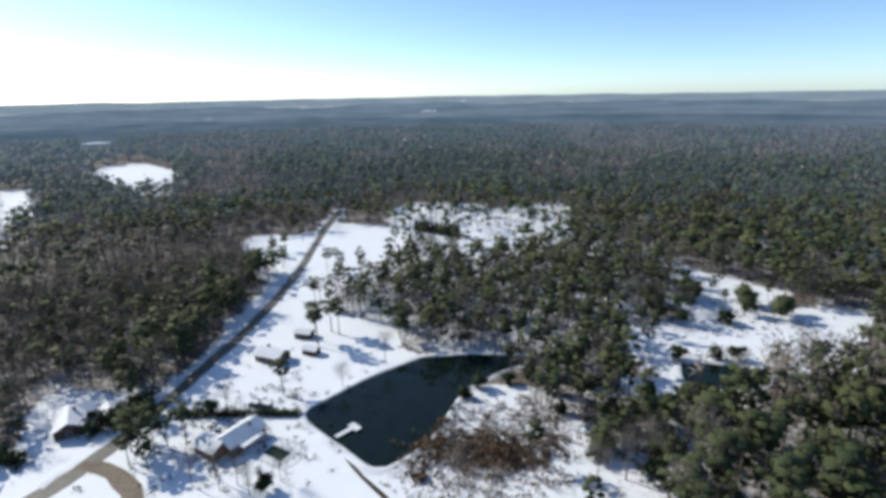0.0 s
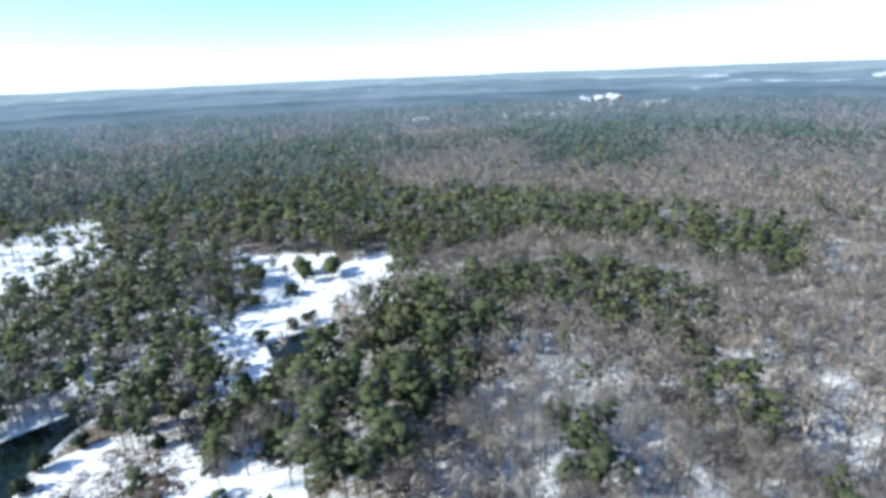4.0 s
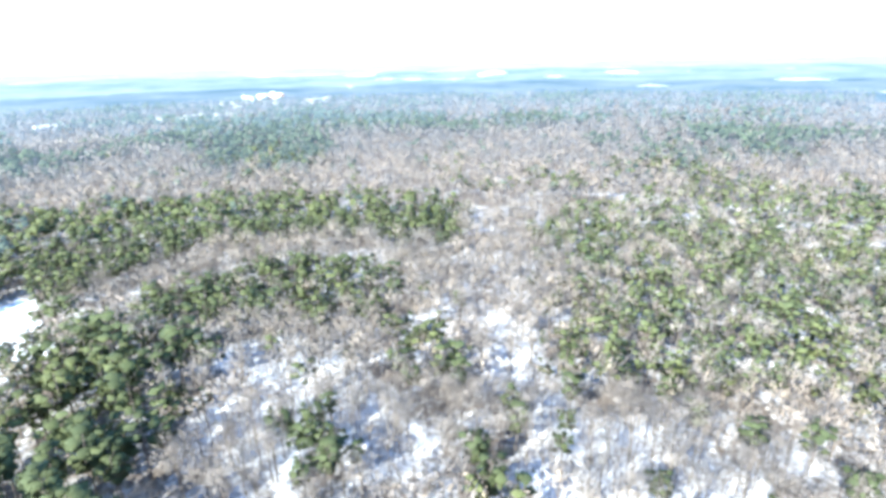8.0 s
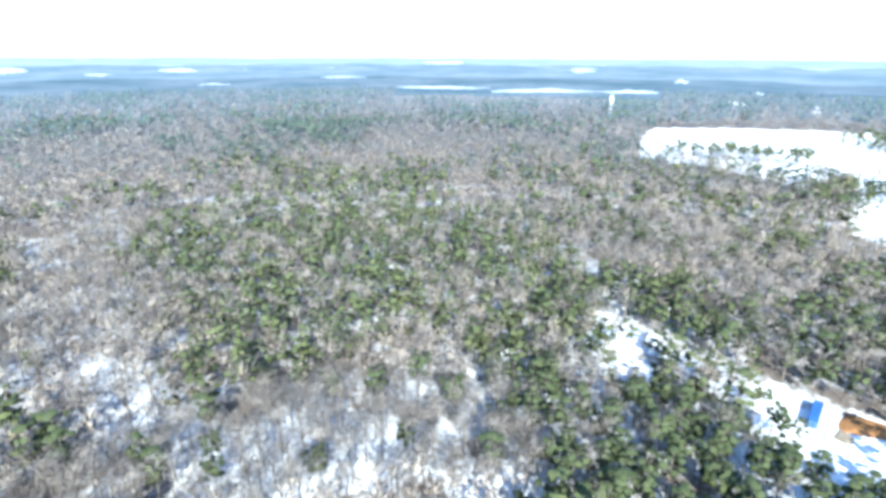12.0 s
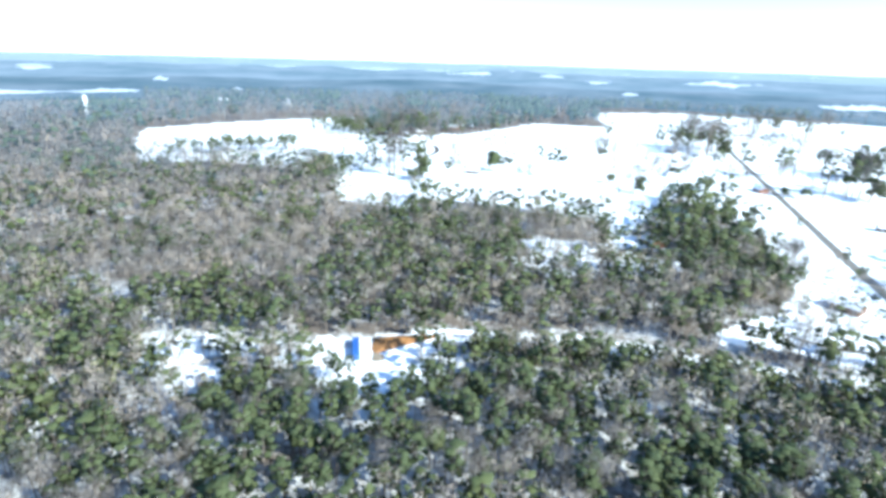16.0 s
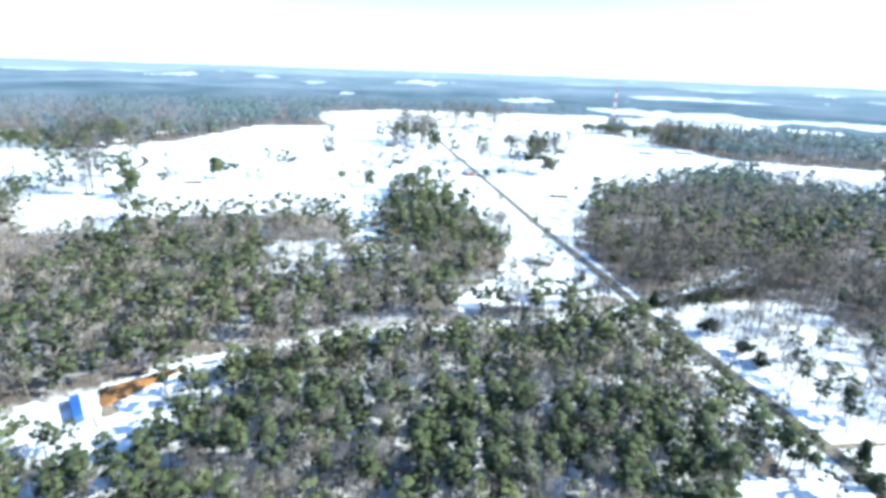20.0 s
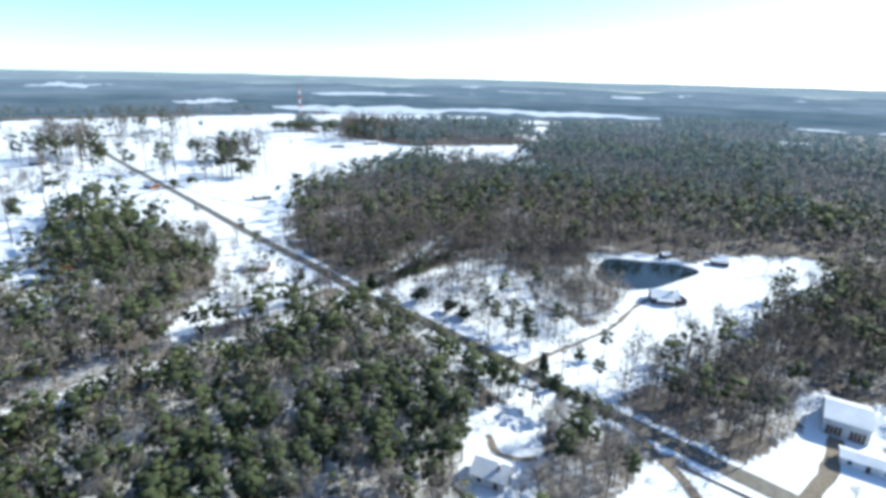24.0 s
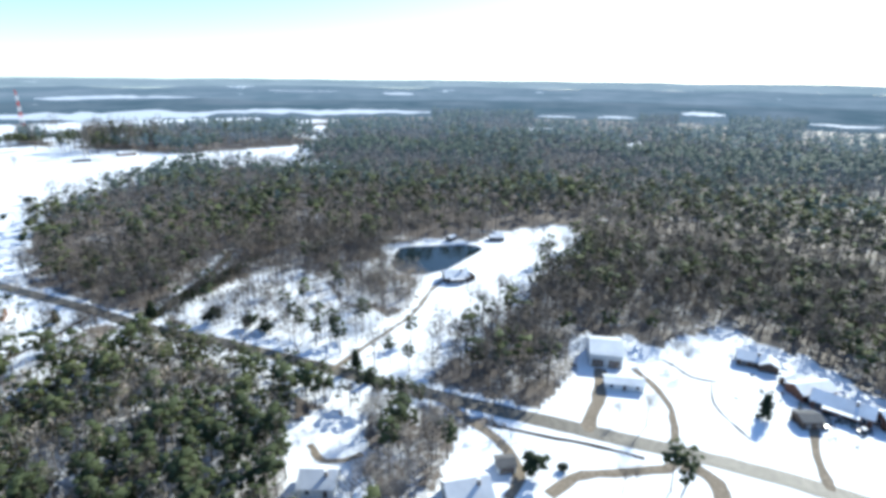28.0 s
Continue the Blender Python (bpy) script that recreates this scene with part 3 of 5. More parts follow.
def pond(name, poly, label):
    """Dark water within a low uneven bank of snow."""
    c = smooth_line(poly + poly[:1], 3.0)[:-1]
    bm = bmesh.new()
    bm.faces.new([bm.verts.new((p[0], p[1], 0.07)) for p in c])
    bmesh.ops.triangulate(bm, faces=bm.faces[:])
    bmesh.ops.recalc_face_normals(bm, faces=bm.faces[:])
    if sum(f.normal.z for f in bm.faces) < 0:
        bmesh.ops.reverse_faces(bm, faces=bm.faces[:])
    part(name, bm, WATER)
    ob = bpy.data.objects[name]
    tagged(ob, label, "pond", kind="structure")
    mid = c.mean(axis=0)
    d = c - mid
    d /= np.linalg.norm(d, axis=1, keepdims=True)
    n = len(c)
    g = np.random.default_rng(n)
    rows = [np.column_stack([c + d * (o + 0.5 * (g.random(n)[:, None] - 0.5) * (o > 0)), np.full(n, z)]) for o, z in ((-0.3, 0.02), (0.4, 0.35), (1.6, 0.3), (3.2, -0.02))]
    i, j = np.meshgrid(np.arange(3), np.arange(n), indexing="ij")
    j2 = (j + 1) % n
    f = np.stack([i * n + j, i * n + j2, (i + 1) * n + j2, (i + 1) * n + j], -1).reshape(-1, 4)
    tagged(soup(name + "_bank", np.concatenate(rows), f, None, [SNOW]), "low snowy bank round a dark pond", "bank", kind="structure")


pond("water_large", POND_A, "dark green farm pond with still water")
pond("water_small", POND_B, "small dark pond beside pine trees")
pond("water_back", POND_C, "dark blue pond at the edge of the woods")


# ---- trees ----
def cone(p0, p1, r0, r1, sides):
    """A tapered stick as triangles."""
    p0, p1 = np.array(p0, float), np.array(p1, float)
    d = p1 - p0
    d /= np.linalg.norm(d)
    u = np.cross(d, [0.3, 0.9, 0.2])
    u /= np.linalg.norm(u)
    w = np.cross(d, u)
    a = np.arange(sides) * 2 * math.pi / sides
    ring = np.cos(a)[:, None] * u + np.sin(a)[:, None] * w
    v = np.concatenate([p0 + ring * r0, p1 + ring * r1])
    k = np.arange(sides)
    k2 = (k + 1) % sides
    f = np.concatenate([np.stack([k, k2, sides + k2], -1), np.stack([k, sides + k2, sides + k], -1)])
    return v, f, np.concatenate([ring, ring])


def gather(items):
    vs, fs, ns, n = [], [], [], 0
    for v, f, nr in items:
        vs.append(v)
        fs.append(f + n)
        ns.append(nr)
        n += len(v)
    return np.concatenate(vs), np.concatenate(fs), np.concatenate(ns)


def flakes(g, centres, spread, size, each, flat=0.6, slim=1.0, heart=None, clump=0.55, rise=0.0):
    """Small triangles scattered round the centres: needle tufts or twigs; rise turns them upwards and outwards."""
    n = len(centres) * each
    c = np.repeat(centres, each, axis=0) + g.normal(0, 1, (n, 3)) * np.array([spread, spread, spread * flat])
    middle = centres.mean(axis=0) if heart is None else np.repeat(heart, each, axis=0)
    out = (c - middle) * 0.5 / max(1e-3, np.abs(centres - centres.mean(axis=0)).mean() + spread) + (c - np.repeat(centres, each, axis=0)) / spread * clump + np.array([0, 0, 0.33 - 0.5 * clump])
    out /= np.linalg.norm(out, axis=1, keepdims=True) + 1e-6
    a = g.normal(0, 1, (n, 3)) + rise * (out * np.array([1.0, 1.0, 0.3]) + np.array([0, 0, 1.0]))
    a /= np.linalg.norm(a, axis=1, keepdims=True)
    b = np.cross(a, g.normal(0, 1, (n, 3)))
    b /= np.linalg.norm(b, axis=1, keepdims=True)
    s = size * g.uniform(0.7, 1.3, (n, 1))
    geo = np.cross(a, b)
    b = np.where(((geo * out).sum(axis=1) < 0)[:, None], -b, b)
    v = np.stack([c + a * s, c - a * s * 0.5 + b * s * 0.8 * slim, c - a * s * 0.5 - b * s * 0.8 * slim], 1).reshape(-1, 3)
    return v, np.arange(n * 3).reshape(-1, 3), np.repeat(out, 3, axis=0)


GOLD = (1 + 5 ** 0.5) / 2
ICO_V = np.array([(-1, GOLD, 0), (1, GOLD, 0), (-1, -GOLD, 0), (1, -GOLD, 0), (0, -1, GOLD), (0, 1, GOLD), (0, -1, -GOLD), (0, 1, -GOLD), (GOLD, 0, -1), (GOLD, 0, 1), (-GOLD, 0, -1), (-GOLD, 0, 1)]) / 1.902
ICO_F = np.array([(0, 11, 5), (0, 5, 1), (0, 1, 7), (0, 7, 10), (0, 10, 11), (1, 5, 9), (5, 11, 4), (11, 10, 2), (10, 7, 6), (7, 1, 8), (3, 9, 4), (3, 4, 2), (3, 2, 6), (3, 6, 8), (3, 8, 9), (4, 9, 5), (2, 4, 11), (6, 2, 10), (8, 6, 7), (9, 8, 1)])
OCT_V = np.array([(1, 0, 0), (-1, 0, 0), (0, 1, 0), (0, -1, 0), (0, 0, 1), (0, 0, -1)], float)
OCT_F = np.array([(0, 2, 4), (2, 1, 4), (1, 3, 4), (3, 0, 4), (2, 0, 5), (1, 2, 5), (3, 1, 5), (0, 3, 5)])


def tufts(g, centres, radius, flat, fine, heart, uneven=0.42):
    """Uneven rounded clumps of foliage at the centres, shaded softly away from the heart of the crown."""
    bv, bf = (ICO_V, ICO_F) if fine else (OCT_V, OCT_F)
    items = []
    for c in centres:
        spin = g.normal(0, 1, (3, 3))
        q, _ = np.linalg.qr(spin)
        if np.linalg.det(q) < 0:
            q[:, 0] = -q[:, 0]
        d = bv @ q.T
        v = c + d * np.array([1.0, 1.0, flat]) * radius * g.uniform(0.75, 1.25) * g.uniform(1 - uneven, 1 + uneven, (len(d), 1))
        away = (c - heart) / (np.linalg.norm(c - heart) + 1e-6)
        nr = 0.6 * d + 0.9 * away + np.array([0, 0, 0.2])
        items.append((v, bf, nr / np.linalg.norm(nr, axis=1, keepdims=True)))
    return gather(items)


def pine_model(g, detail):
    """A tall loblolly pine: bare trunk below, irregular crown of rounded needle clumps above."""
    h, low, wide = g.uniform(13.0, 17.0), g.uniform(0.42, 0.55), g.uniform(2.8, 3.8)
    lean = g.normal(0, 0.4, 2)
    sticks = [cone((0, 0, -0.3), (lean[0], lean[1], h * 0.9), 0.24, 0.06, 5 if detail > 2 else 3)]
    n = {4: 34, 3: 17, 2: 8, 1: 3, 0: 2}[detail]
    zs = np.sort(g.uniform(low, 0.97, n))
    if detail < 2:
        zs = np.linspace(low + 0.12, 0.9, n)
    cs = []
    for k, q in enumerate(zs):
        fall = (q - low) / (1 - low)
        reach = wide * (0.55 + 0.75 * math.sin(math.pi * (0.12 + 0.75 * fall))) * g.uniform(0.45, 0.95) * (0.35 if fall > 0.85 else 1.0)
        if detail == 0:
            reach *= 0.4
        a = k * 2.4 + g.uniform(-0.5, 0.5)
        p = np.array([lean[0] * q + math.cos(a) * reach * 0.75, lean[1] * q + math.sin(a) * reach * 0.75, h * q])
        cs.append(p)
        if detail > 2:
            sticks.append(cone((lean[0] * q, lean[1] * q, h * q - 0.9), p, 0.07, 0.03, 3))
    cs = np.array(cs)
    heart = np.array([lean[0] * 0.7, lean[1] * 0.7, h * (low + 0.38 * (1 - low))])
    size, flat, fuzz, each, slim = {4: (0.85, 0.6, 0.2, 120, 0.3), 3: (0.9, 0.62, 0.34, 32, 0.52), 2: (1.28, 0.66, 0.52, 13, 0.55), 1: (2.05, 0.7, 0.95, 7, 0.7), 0: (2.7, 0.75, 1.5, 4, 0.75)}[detail]
    balls = tufts(g, cs, size, flat, detail > 2, heart)
    fringe = flakes(g, cs, size * 0.78, fuzz, each, flat, slim, np.repeat(heart[None], n, axis=0), 0.3, 0.4)
    return gather(sticks), gather([balls, fringe])


def bare_model(g, detail):
    """A leafless hardwood: trunk, rising limbs and a fine veil of upright twigs."""
    h = g.uniform(12.0, 16.5)
    fork = h * g.uniform(0.35, 0.5)
    top = (g.normal(0, 0.5), g.normal(0, 0.5), h * 0.92)
    sticks = [cone((0, 0, -0.3), (0, 0, fork), 0.22, 0.16, 4 if detail > 2 else 3), cone((0, 0, fork), top, 0.15, 0.03, 3)] if detail > 1 else [cone((0, 0, -0.3), top, 0.24, 0.05, 3)]
    tips = [np.array([0, 0, h * 0.85])]
    for k in range({4: 18, 3: 12, 2: 6, 1: 3, 0: 2}[detail]):
        a, z0 = k * 2.4 + g.uniform(-0.4, 0.4), fork + (h - fork) * g.uniform(0.0, 0.55)
        reach = g.uniform(1.4, 3.2)
        p = np.array([math.cos(a) * reach, math.sin(a) * reach, min(h, z0 + g.uniform(2.5, 5.0))])
        if detail > 1:
            sticks.append(cone((0, 0, z0), p, 0.085, 0.025, 3))
        tips.append(p)
    tips = np.array(tips)
    spread, length, each, slim = {4: (1.2, 0.7, 110, 0.05), 3: (1.15, 0.85, 38, 0.07), 2: (1.45, 1.2, 15, 0.13), 1: (1.75, 1.25, 9, 0.24), 0: (2.2, 1.6, 7, 0.34)}[detail]
    return gather(sticks), flakes(g, tips, spread, length, each, 1.0, slim, clump=0.2, rise=1.1)


def plant(spacing, r0, r1, seed):
    """Places for trees in the ring r0..r1: an uneven lattice thinned by the cover."""
    g = np.random.default_rng(seed)
    k = np.arange(-r1, r1, spacing)
    x, y = np.meshgrid(k, k)
    x = (x + g.uniform(-0.72, 0.72, x.shape) * spacing).ravel()
    y = (y + g.uniform(-0.72, 0.72, y.shape) * spacing).ravel()
    r = np.hypot(x, y)
    keep = (r >= r0) & (r < r1)
    x, y = x[keep], y[keep]
    dense, pine, _ = cover(x, y)
    keep = g.random(len(x)) < dense
    x, y, pine = x[keep], y[keep], pine[keep]
    return x, y, g.random(len(x)) < pine


def old_growth(x, y):
    """How much taller the old pines beside the small pond stand, and how much smaller those of the southern stand."""
    return np.where(inside(x, y, PINE_STANDS[0]), 1.32, np.where(inside(x, y, MIXED_STANDS[0]), 0.95, 1.0))


def join_woods(name, label, models, x, y, mats, seed, size=(0.8, 1.18)):
    """One mesh of many trees, each a turned and scaled copy of one of the models."""
    g = np.random.default_rng(seed)
    pick = g.integers(0, len(models), len(x))
    vs, fs, ms, ns, n = [], [], [], [], 0
    for k, ((sv, sf, sn), (lv, lf, ln)) in enumerate(models):
        at = np.nonzero(pick == k)[0]
        if not len(at):
            continue
        v, f = np.concatenate([sv, lv]), np.concatenate([sf, lf + len(sv)])
        m = np.concatenate([np.zeros(len(sf), int), np.ones(len(lf), int)])
        a, s = g.uniform(0, 6.283, len(at)), g.uniform(*size, len(at)) * old_growth(x[at], y[at])
        c, d = (np.cos(a) * s)[:, None], (np.sin(a) * s)[:, None]
        px = v[None, :, 0] * c - v[None, :, 1] * d + x[at][:, None]
        py = v[None, :, 0] * d + v[None, :, 1] * c + y[at][:, None]
        pz = v[None, :, 2] * s[:, None] + far_height(np.hypot(x[at], y[at]))[:, None]
        nr = np.concatenate([sn, ln])
        ca, sa = np.cos(a)[:, None], np.sin(a)[:, None]
        ns.append(np.stack([nr[None, :, 0] * ca - nr[None, :, 1] * sa, nr[None, :, 0] * sa + nr[None, :, 1] * ca, np.broadcast_to(nr[None, :, 2], px.shape)], -1).reshape(-1, 3))
        vs.append(np.stack([px, py, pz], -1).reshape(-1, 3))
        fs.append((f[None] + (np.arange(len(at)) * len(v))[:, None, None] + n).reshape(-1, 3))
        ms.append(np.tile(m, len(at)))
        n += len(at) * len(v)
    return tagged(soup(name, np.concatenate(vs), np.concatenate(fs), np.concatenate(ns), mats, np.concatenate(ms)), label, "woods", kind="stuff")


rng = np.random.default_rng(7)
PINES = {d: [pine_model(rng, d) for _ in range(6)] for d in (3, 2, 1, 0)}
BARES = {d: [bare_model(rng, d) for _ in range(6)] for d in (3, 2, 1, 0)}
PINES[4], BARES[4] = [pine_model(rng, 4) for _ in range(3)], [bare_model(rng, 4) for _ in range(3)]


def in_backlit_woods(x, y):
    """Where hardwoods take the shade-darkened twigs: west of the road, and in the north."""
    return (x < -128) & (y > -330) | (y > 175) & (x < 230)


def tree_thing(name, label, model, leaf, group):
    """One tree as a thing of its own: trunk with limbs, and crown."""
    root = tagged(new(name), label, "tree", group)
    soup("trunk", *model[0], [BARK], parent=root)
    soup("crown", *model[1], [leaf], parent=root)
    return root


def standing(models, name, label, leaf, group, x, y, seed):
    g = np.random.default_rng(seed)
    made = [None] * len(models)
    for px, py in zip(x, y):
        k, s = int(g.integers(len(models))), g.uniform(0.8, 1.15) * float(old_growth(np.array([px]), np.array([py]))[0])
        m = pose(float(px), float(py), 0, 0, 0, g.uniform(0, 360))
        if made[k] is None:
            made[k] = tree_thing(name, label, models[k], leaf, group)
            made[k].matrix_basis = m @ Matrix.Scale(s, 4)
        else:
            o = copy_thing(made[k], m)
            o.scale = (s, s, s)


x, y, is_pine = plant(5.6, 0, 330, 41)
r = np.hypot(x, y)
seen = (r > 96) & ((y < 60) | (x > -60))
for sel, models, name, label, leaf, mats, title in (
        (is_pine, PINES, "pine_tree", "tall green pine with an irregular crown, in snow", NEEDLES, [BARK, NEEDLES], "dense green pine woods standing in snow"),
        (~is_pine, BARES, "bare_tree", "leafless grey-brown hardwood tree in snow", TWIGS, [BARK, TWIGS], "leafless grey-brown hardwood woods in snow")):
    k = np.nonzero(sel)[0]
    order = k[np.argsort(np.where(seen[k], r[k], 1e9))]
    near, rest = order[:300], order[300:]
    standing(models[3], name, label, leaf, name.replace("_", " ") + "s near the camera", x[near], y[near], 51)
    young = inside(x[rest], y[rest], PINE_STANDS[YOUNG_STAND]) & sel[rest] & is_pine[rest]
    below, beside = (r[rest] < 88) & (r[rest] >= 26), r[rest] < 26
    old = rest[~young & ~below & ~beside]
    backlit = in_backlit_woods(x[old], y[old]) & ~is_pine[old]
    join_woods(name.split("_")[0] + "_woods", title, models[2], x[old[~backlit]], y[old[~backlit]], mats, 52)
    if backlit.any():
        join_woods("backlit_woods", "dark leafless hardwood woods in snow, shade in the twig colour", models[2], x[old[backlit]], y[old[backlit]], [BARK, DARK_SHADED_TWIGS], 50)
    join_woods(name.split("_")[0] + "_woods", title, models[1], x[rest[below]], y[rest[below]], mats, 54)
    join_woods(name.split("_")[0] + "_woods", title, models[4], x[rest[beside]], y[rest[beside]], mats, 55)
    if young.any():
        join_woods("young_pine_woods", "light green stand of younger pines", models[2], x[rest[young]], y[rest[young]], [BARK, YOUNG_NEEDLES], 53, (0.7, 1.0))


def far_ring(spacing, r0, r1, d, seed, grow, bands):
    """A ring of woods; bands lists the distances, blurred by chance, from which each pair of leaf materials takes over."""
    x, y, is_pine = plant(spacing, r0, r1, seed)
    g = np.random.default_rng(seed + 9)
    young = inside(x, y, PINE_STANDS[YOUNG_STAND]) & is_pine
    if young.any():
        join_woods("young_pine_woods", "light green stand of younger pines", PINES[d], x[young], y[young], [BARK, YOUNG_NEEDLES], seed + 3, (0.72, 1.0))
    depth = np.hypot(x, y) + g.normal(0, 70, len(x))
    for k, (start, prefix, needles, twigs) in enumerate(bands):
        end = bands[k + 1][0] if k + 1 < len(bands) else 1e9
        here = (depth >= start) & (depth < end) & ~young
        backlit = here & ~is_pine & in_backlit_woods(x, y) if needles is NEEDLES else np.zeros(len(x), bool)
        if backlit.any():
            join_woods("backlit_woods", "dark leafless hardwood woods in snow, shade in the twig colour", BARES[d], x[backlit], y[backlit], [BARK, DARK_SHADED_TWIGS], seed + 5 + k, grow)
        here &= ~backlit
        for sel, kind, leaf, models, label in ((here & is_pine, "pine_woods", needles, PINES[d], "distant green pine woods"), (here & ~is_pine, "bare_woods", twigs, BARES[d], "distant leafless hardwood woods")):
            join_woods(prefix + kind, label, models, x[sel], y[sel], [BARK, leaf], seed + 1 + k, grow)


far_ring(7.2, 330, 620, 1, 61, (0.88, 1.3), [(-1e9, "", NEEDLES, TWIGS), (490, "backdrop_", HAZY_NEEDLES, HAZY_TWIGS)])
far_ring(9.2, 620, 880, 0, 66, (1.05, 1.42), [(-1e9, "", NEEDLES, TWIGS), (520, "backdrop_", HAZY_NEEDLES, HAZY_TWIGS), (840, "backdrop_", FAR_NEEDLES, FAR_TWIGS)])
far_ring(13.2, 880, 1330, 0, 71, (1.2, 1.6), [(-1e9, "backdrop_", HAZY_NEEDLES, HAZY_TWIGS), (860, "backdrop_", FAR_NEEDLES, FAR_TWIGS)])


# ---- a lower storey of young hardwoods that closes the western and northern woods ----
x, y, is_pine = plant(5.4, 96, 330, 45)
low = ((x < -100) | (y > 185)) & ~((x > 60) & (y < 240)) & (np.hypot(x, y) > 120)
x, y = x[low], y[low]
join_woods("young_hardwoods", "thicket of young bare hardwoods under taller trees", BARES[1], x, y, [BARK, DARK_SHADED_TWIGS], 46, (0.45, 0.75))


# ---- young pines on the edge thinned for the camera's view of the track ----
g = np.random.default_rng(48)
c = smooth_line(TRACK[2:-4], 1.0)
c = np.concatenate([c[g.integers(0, len(c), 420)] / g.uniform(1.03, 1.11, (420, 1)), smooth_line(MAIN_ROAD[6:10], 1.0)[g.integers(0, 100, 110)] / g.uniform(1.04, 1.14, (110, 1))])
free = ~inside(c[:, 0], c[:, 1], SITE_YARD) & ~((c[:, 0] > 8) & (c[:, 1] < -140)) & ~near_line(c[:, 0], c[:, 1], TRACK, 4.5) & ~near_line(c[:, 0], c[:, 1], MAIN_ROAD, 6.0)
join_woods("young_pines", "low young pines beside a snowy track and road", PINES[1], c[free, 0], c[free, 1], [BARK, NEEDLES], 49, (0.3, 0.58))


# ---- smaller pines that fill the near southern stand ----
x, y, small = plant(7.4, 92, 215, 47)
here = inside(x, y, MIXED_STANDS[0])
join_woods("small_pines", "slender smaller pines between taller trees", PINES[2], x[here], y[here], [BARK, NEEDLES], 44, (0.5, 0.8))


# ---- the dark edge of the woods along the northern road ----
g = np.random.default_rng(58)
ey = g.uniform(163, 296, 64)
ex = -np.interp(ey, [163, 215, 296], [111, 109, 113]) - g.uniform(0, 16, 64)
join_woods("roadside_pines", "tall pines at the wood's edge beside the road", PINES[2], ex, ey, [BARK, NEEDLES], 59, (0.9, 1.2))


# ---- low thicket that hides the near bank of the back pond ----
g = np.random.default_rng(57)
x, y = g.uniform(-278, -204, 420), g.uniform(-124, -62, 420)
here = inside(x, y, POND_THICKET) & ~inside(x, y, POND_C) & ~near_line(x, y, FARM_DRIVE, 3.0)
join_woods("pond_thicket", "thicket of low bare hardwoods before a pond", BARES[2], x[here], y[here], [BARK, TWIGS], 56, (0.35, 0.6))


# ---- slim bare trees standing loosely in the roadside field ----
g = np.random.default_rng(36)
x, y = g.uniform(-246, -165, 150), g.uniform(-165, -70, 150)
here = inside(x * 1.03, y * 1.03, POND_FIELD) & ~near_line(x, y, FARM_DRIVE, 4.0) & ~near_line(x, y, MAIN_ROAD, 8.0)
join_woods("field_saplings", "slim bare trees scattered over a snowy field", BARES[2], x[here], y[here], [BARK, DARK_SHADED_TWIGS], 37, (0.5, 0.85))


# ---- undergrowth of saplings and briars below the trees ----
def undergrowth(name, label, spacing, area, seed, leaf, tall):
    g = np.random.default_rng(seed)
    x0, x1, y0, y1 = area
    x, y = np.meshgrid(np.arange(x0, x1, spacing), np.arange(y0, y1, spacing))
    x, y = (x + g.uniform(-1, 1, x.shape) * spacing).ravel(), (y + g.uniform(-1, 1, y.shape) * spacing).ravel()
    dense, _, _ = cover(x, y)
    r = np.hypot(x, y)
    keep = (g.random(len(x)) < dense * 0.8) & (r > 88) & (r < 330) & (dense > 0.4)
    x, y = x[keep], y[keep]
    cs = np.column_stack([x, y, g.uniform(0.5, tall, len(x))])
    v, f, nr = flakes(g, cs, 0.8, 1.0, 5, 1.1, 0.14, cs)
    v[:, 2] = np.abs(v[:, 2])
    tagged(soup(name, v, f, nr, [leaf]), label, "undergrowth", kind="stuff")


undergrowth("undergrowth", "thin brown saplings and briars in the pine woods", 2.7, (-165, 165, -215, -55), 91, TWIGS, 4.5)
undergrowth("undergrowth_east", "pale brown saplings and briars in snowy hardwoods", 2.4, (60, 260, -60, 180), 92, TWIGS, 4.5)


# ---- buildings ----
SIDING = grained("white_siding", (0.62, 0.62, 0.60), (0.78, 0.78, 0.76), 1.2, 0.7)
BRICK = grained("brick_wall", (0.16, 0.075, 0.05), (0.30, 0.15, 0.10), 4.0, 0.9)
TIMBER = grained("dark_timber", (0.07, 0.05, 0.04), (0.16, 0.115, 0.085), 2.0, 0.85)
METAL = grained("pale_sheet_metal", (0.42, 0.44, 0.46), (0.56, 0.58, 0.60), 1.0, 0.5, 0.4)
SHINGLE = grained("grey_shingle", (0.10, 0.10, 0.105), (0.22, 0.215, 0.21), 2.5, 0.9)
STONE = grained("chimney_stone", (0.20, 0.16, 0.14), (0.34, 0.28, 0.24), 3.0, 0.9)
GLASS, _, glass_node = material("window_glass", 0.06, 0.0, 0.6)
glass_node.inputs["Base Color"].default_value = (0.03, 0.04, 0.05, 1.0)
BLUE = grained("blue_painted_steel", (0.030, 0.10, 0.34), (0.055, 0.15, 0.44), 1.0, 0.45, 0.4)
RED = grained("red_steel", (0.50, 0.05, 0.03), (0.62, 0.09, 0.06), 1.0, 0.6)
WHITE = grained("white_steel", (0.72, 0.72, 0.72), (0.84, 0.84, 0.84), 1.0, 0.6)
SOIL = grained("dark_wet_soil", (0.045, 0.036, 0.03), (0.12, 0.095, 0.075), 1.4, 0.95, 0.1, 0.0, 0.06)
RUBBER = grained("black_rubber", (0.012, 0.012, 0.012), (0.03, 0.03, 0.03), 5.0, 0.9)
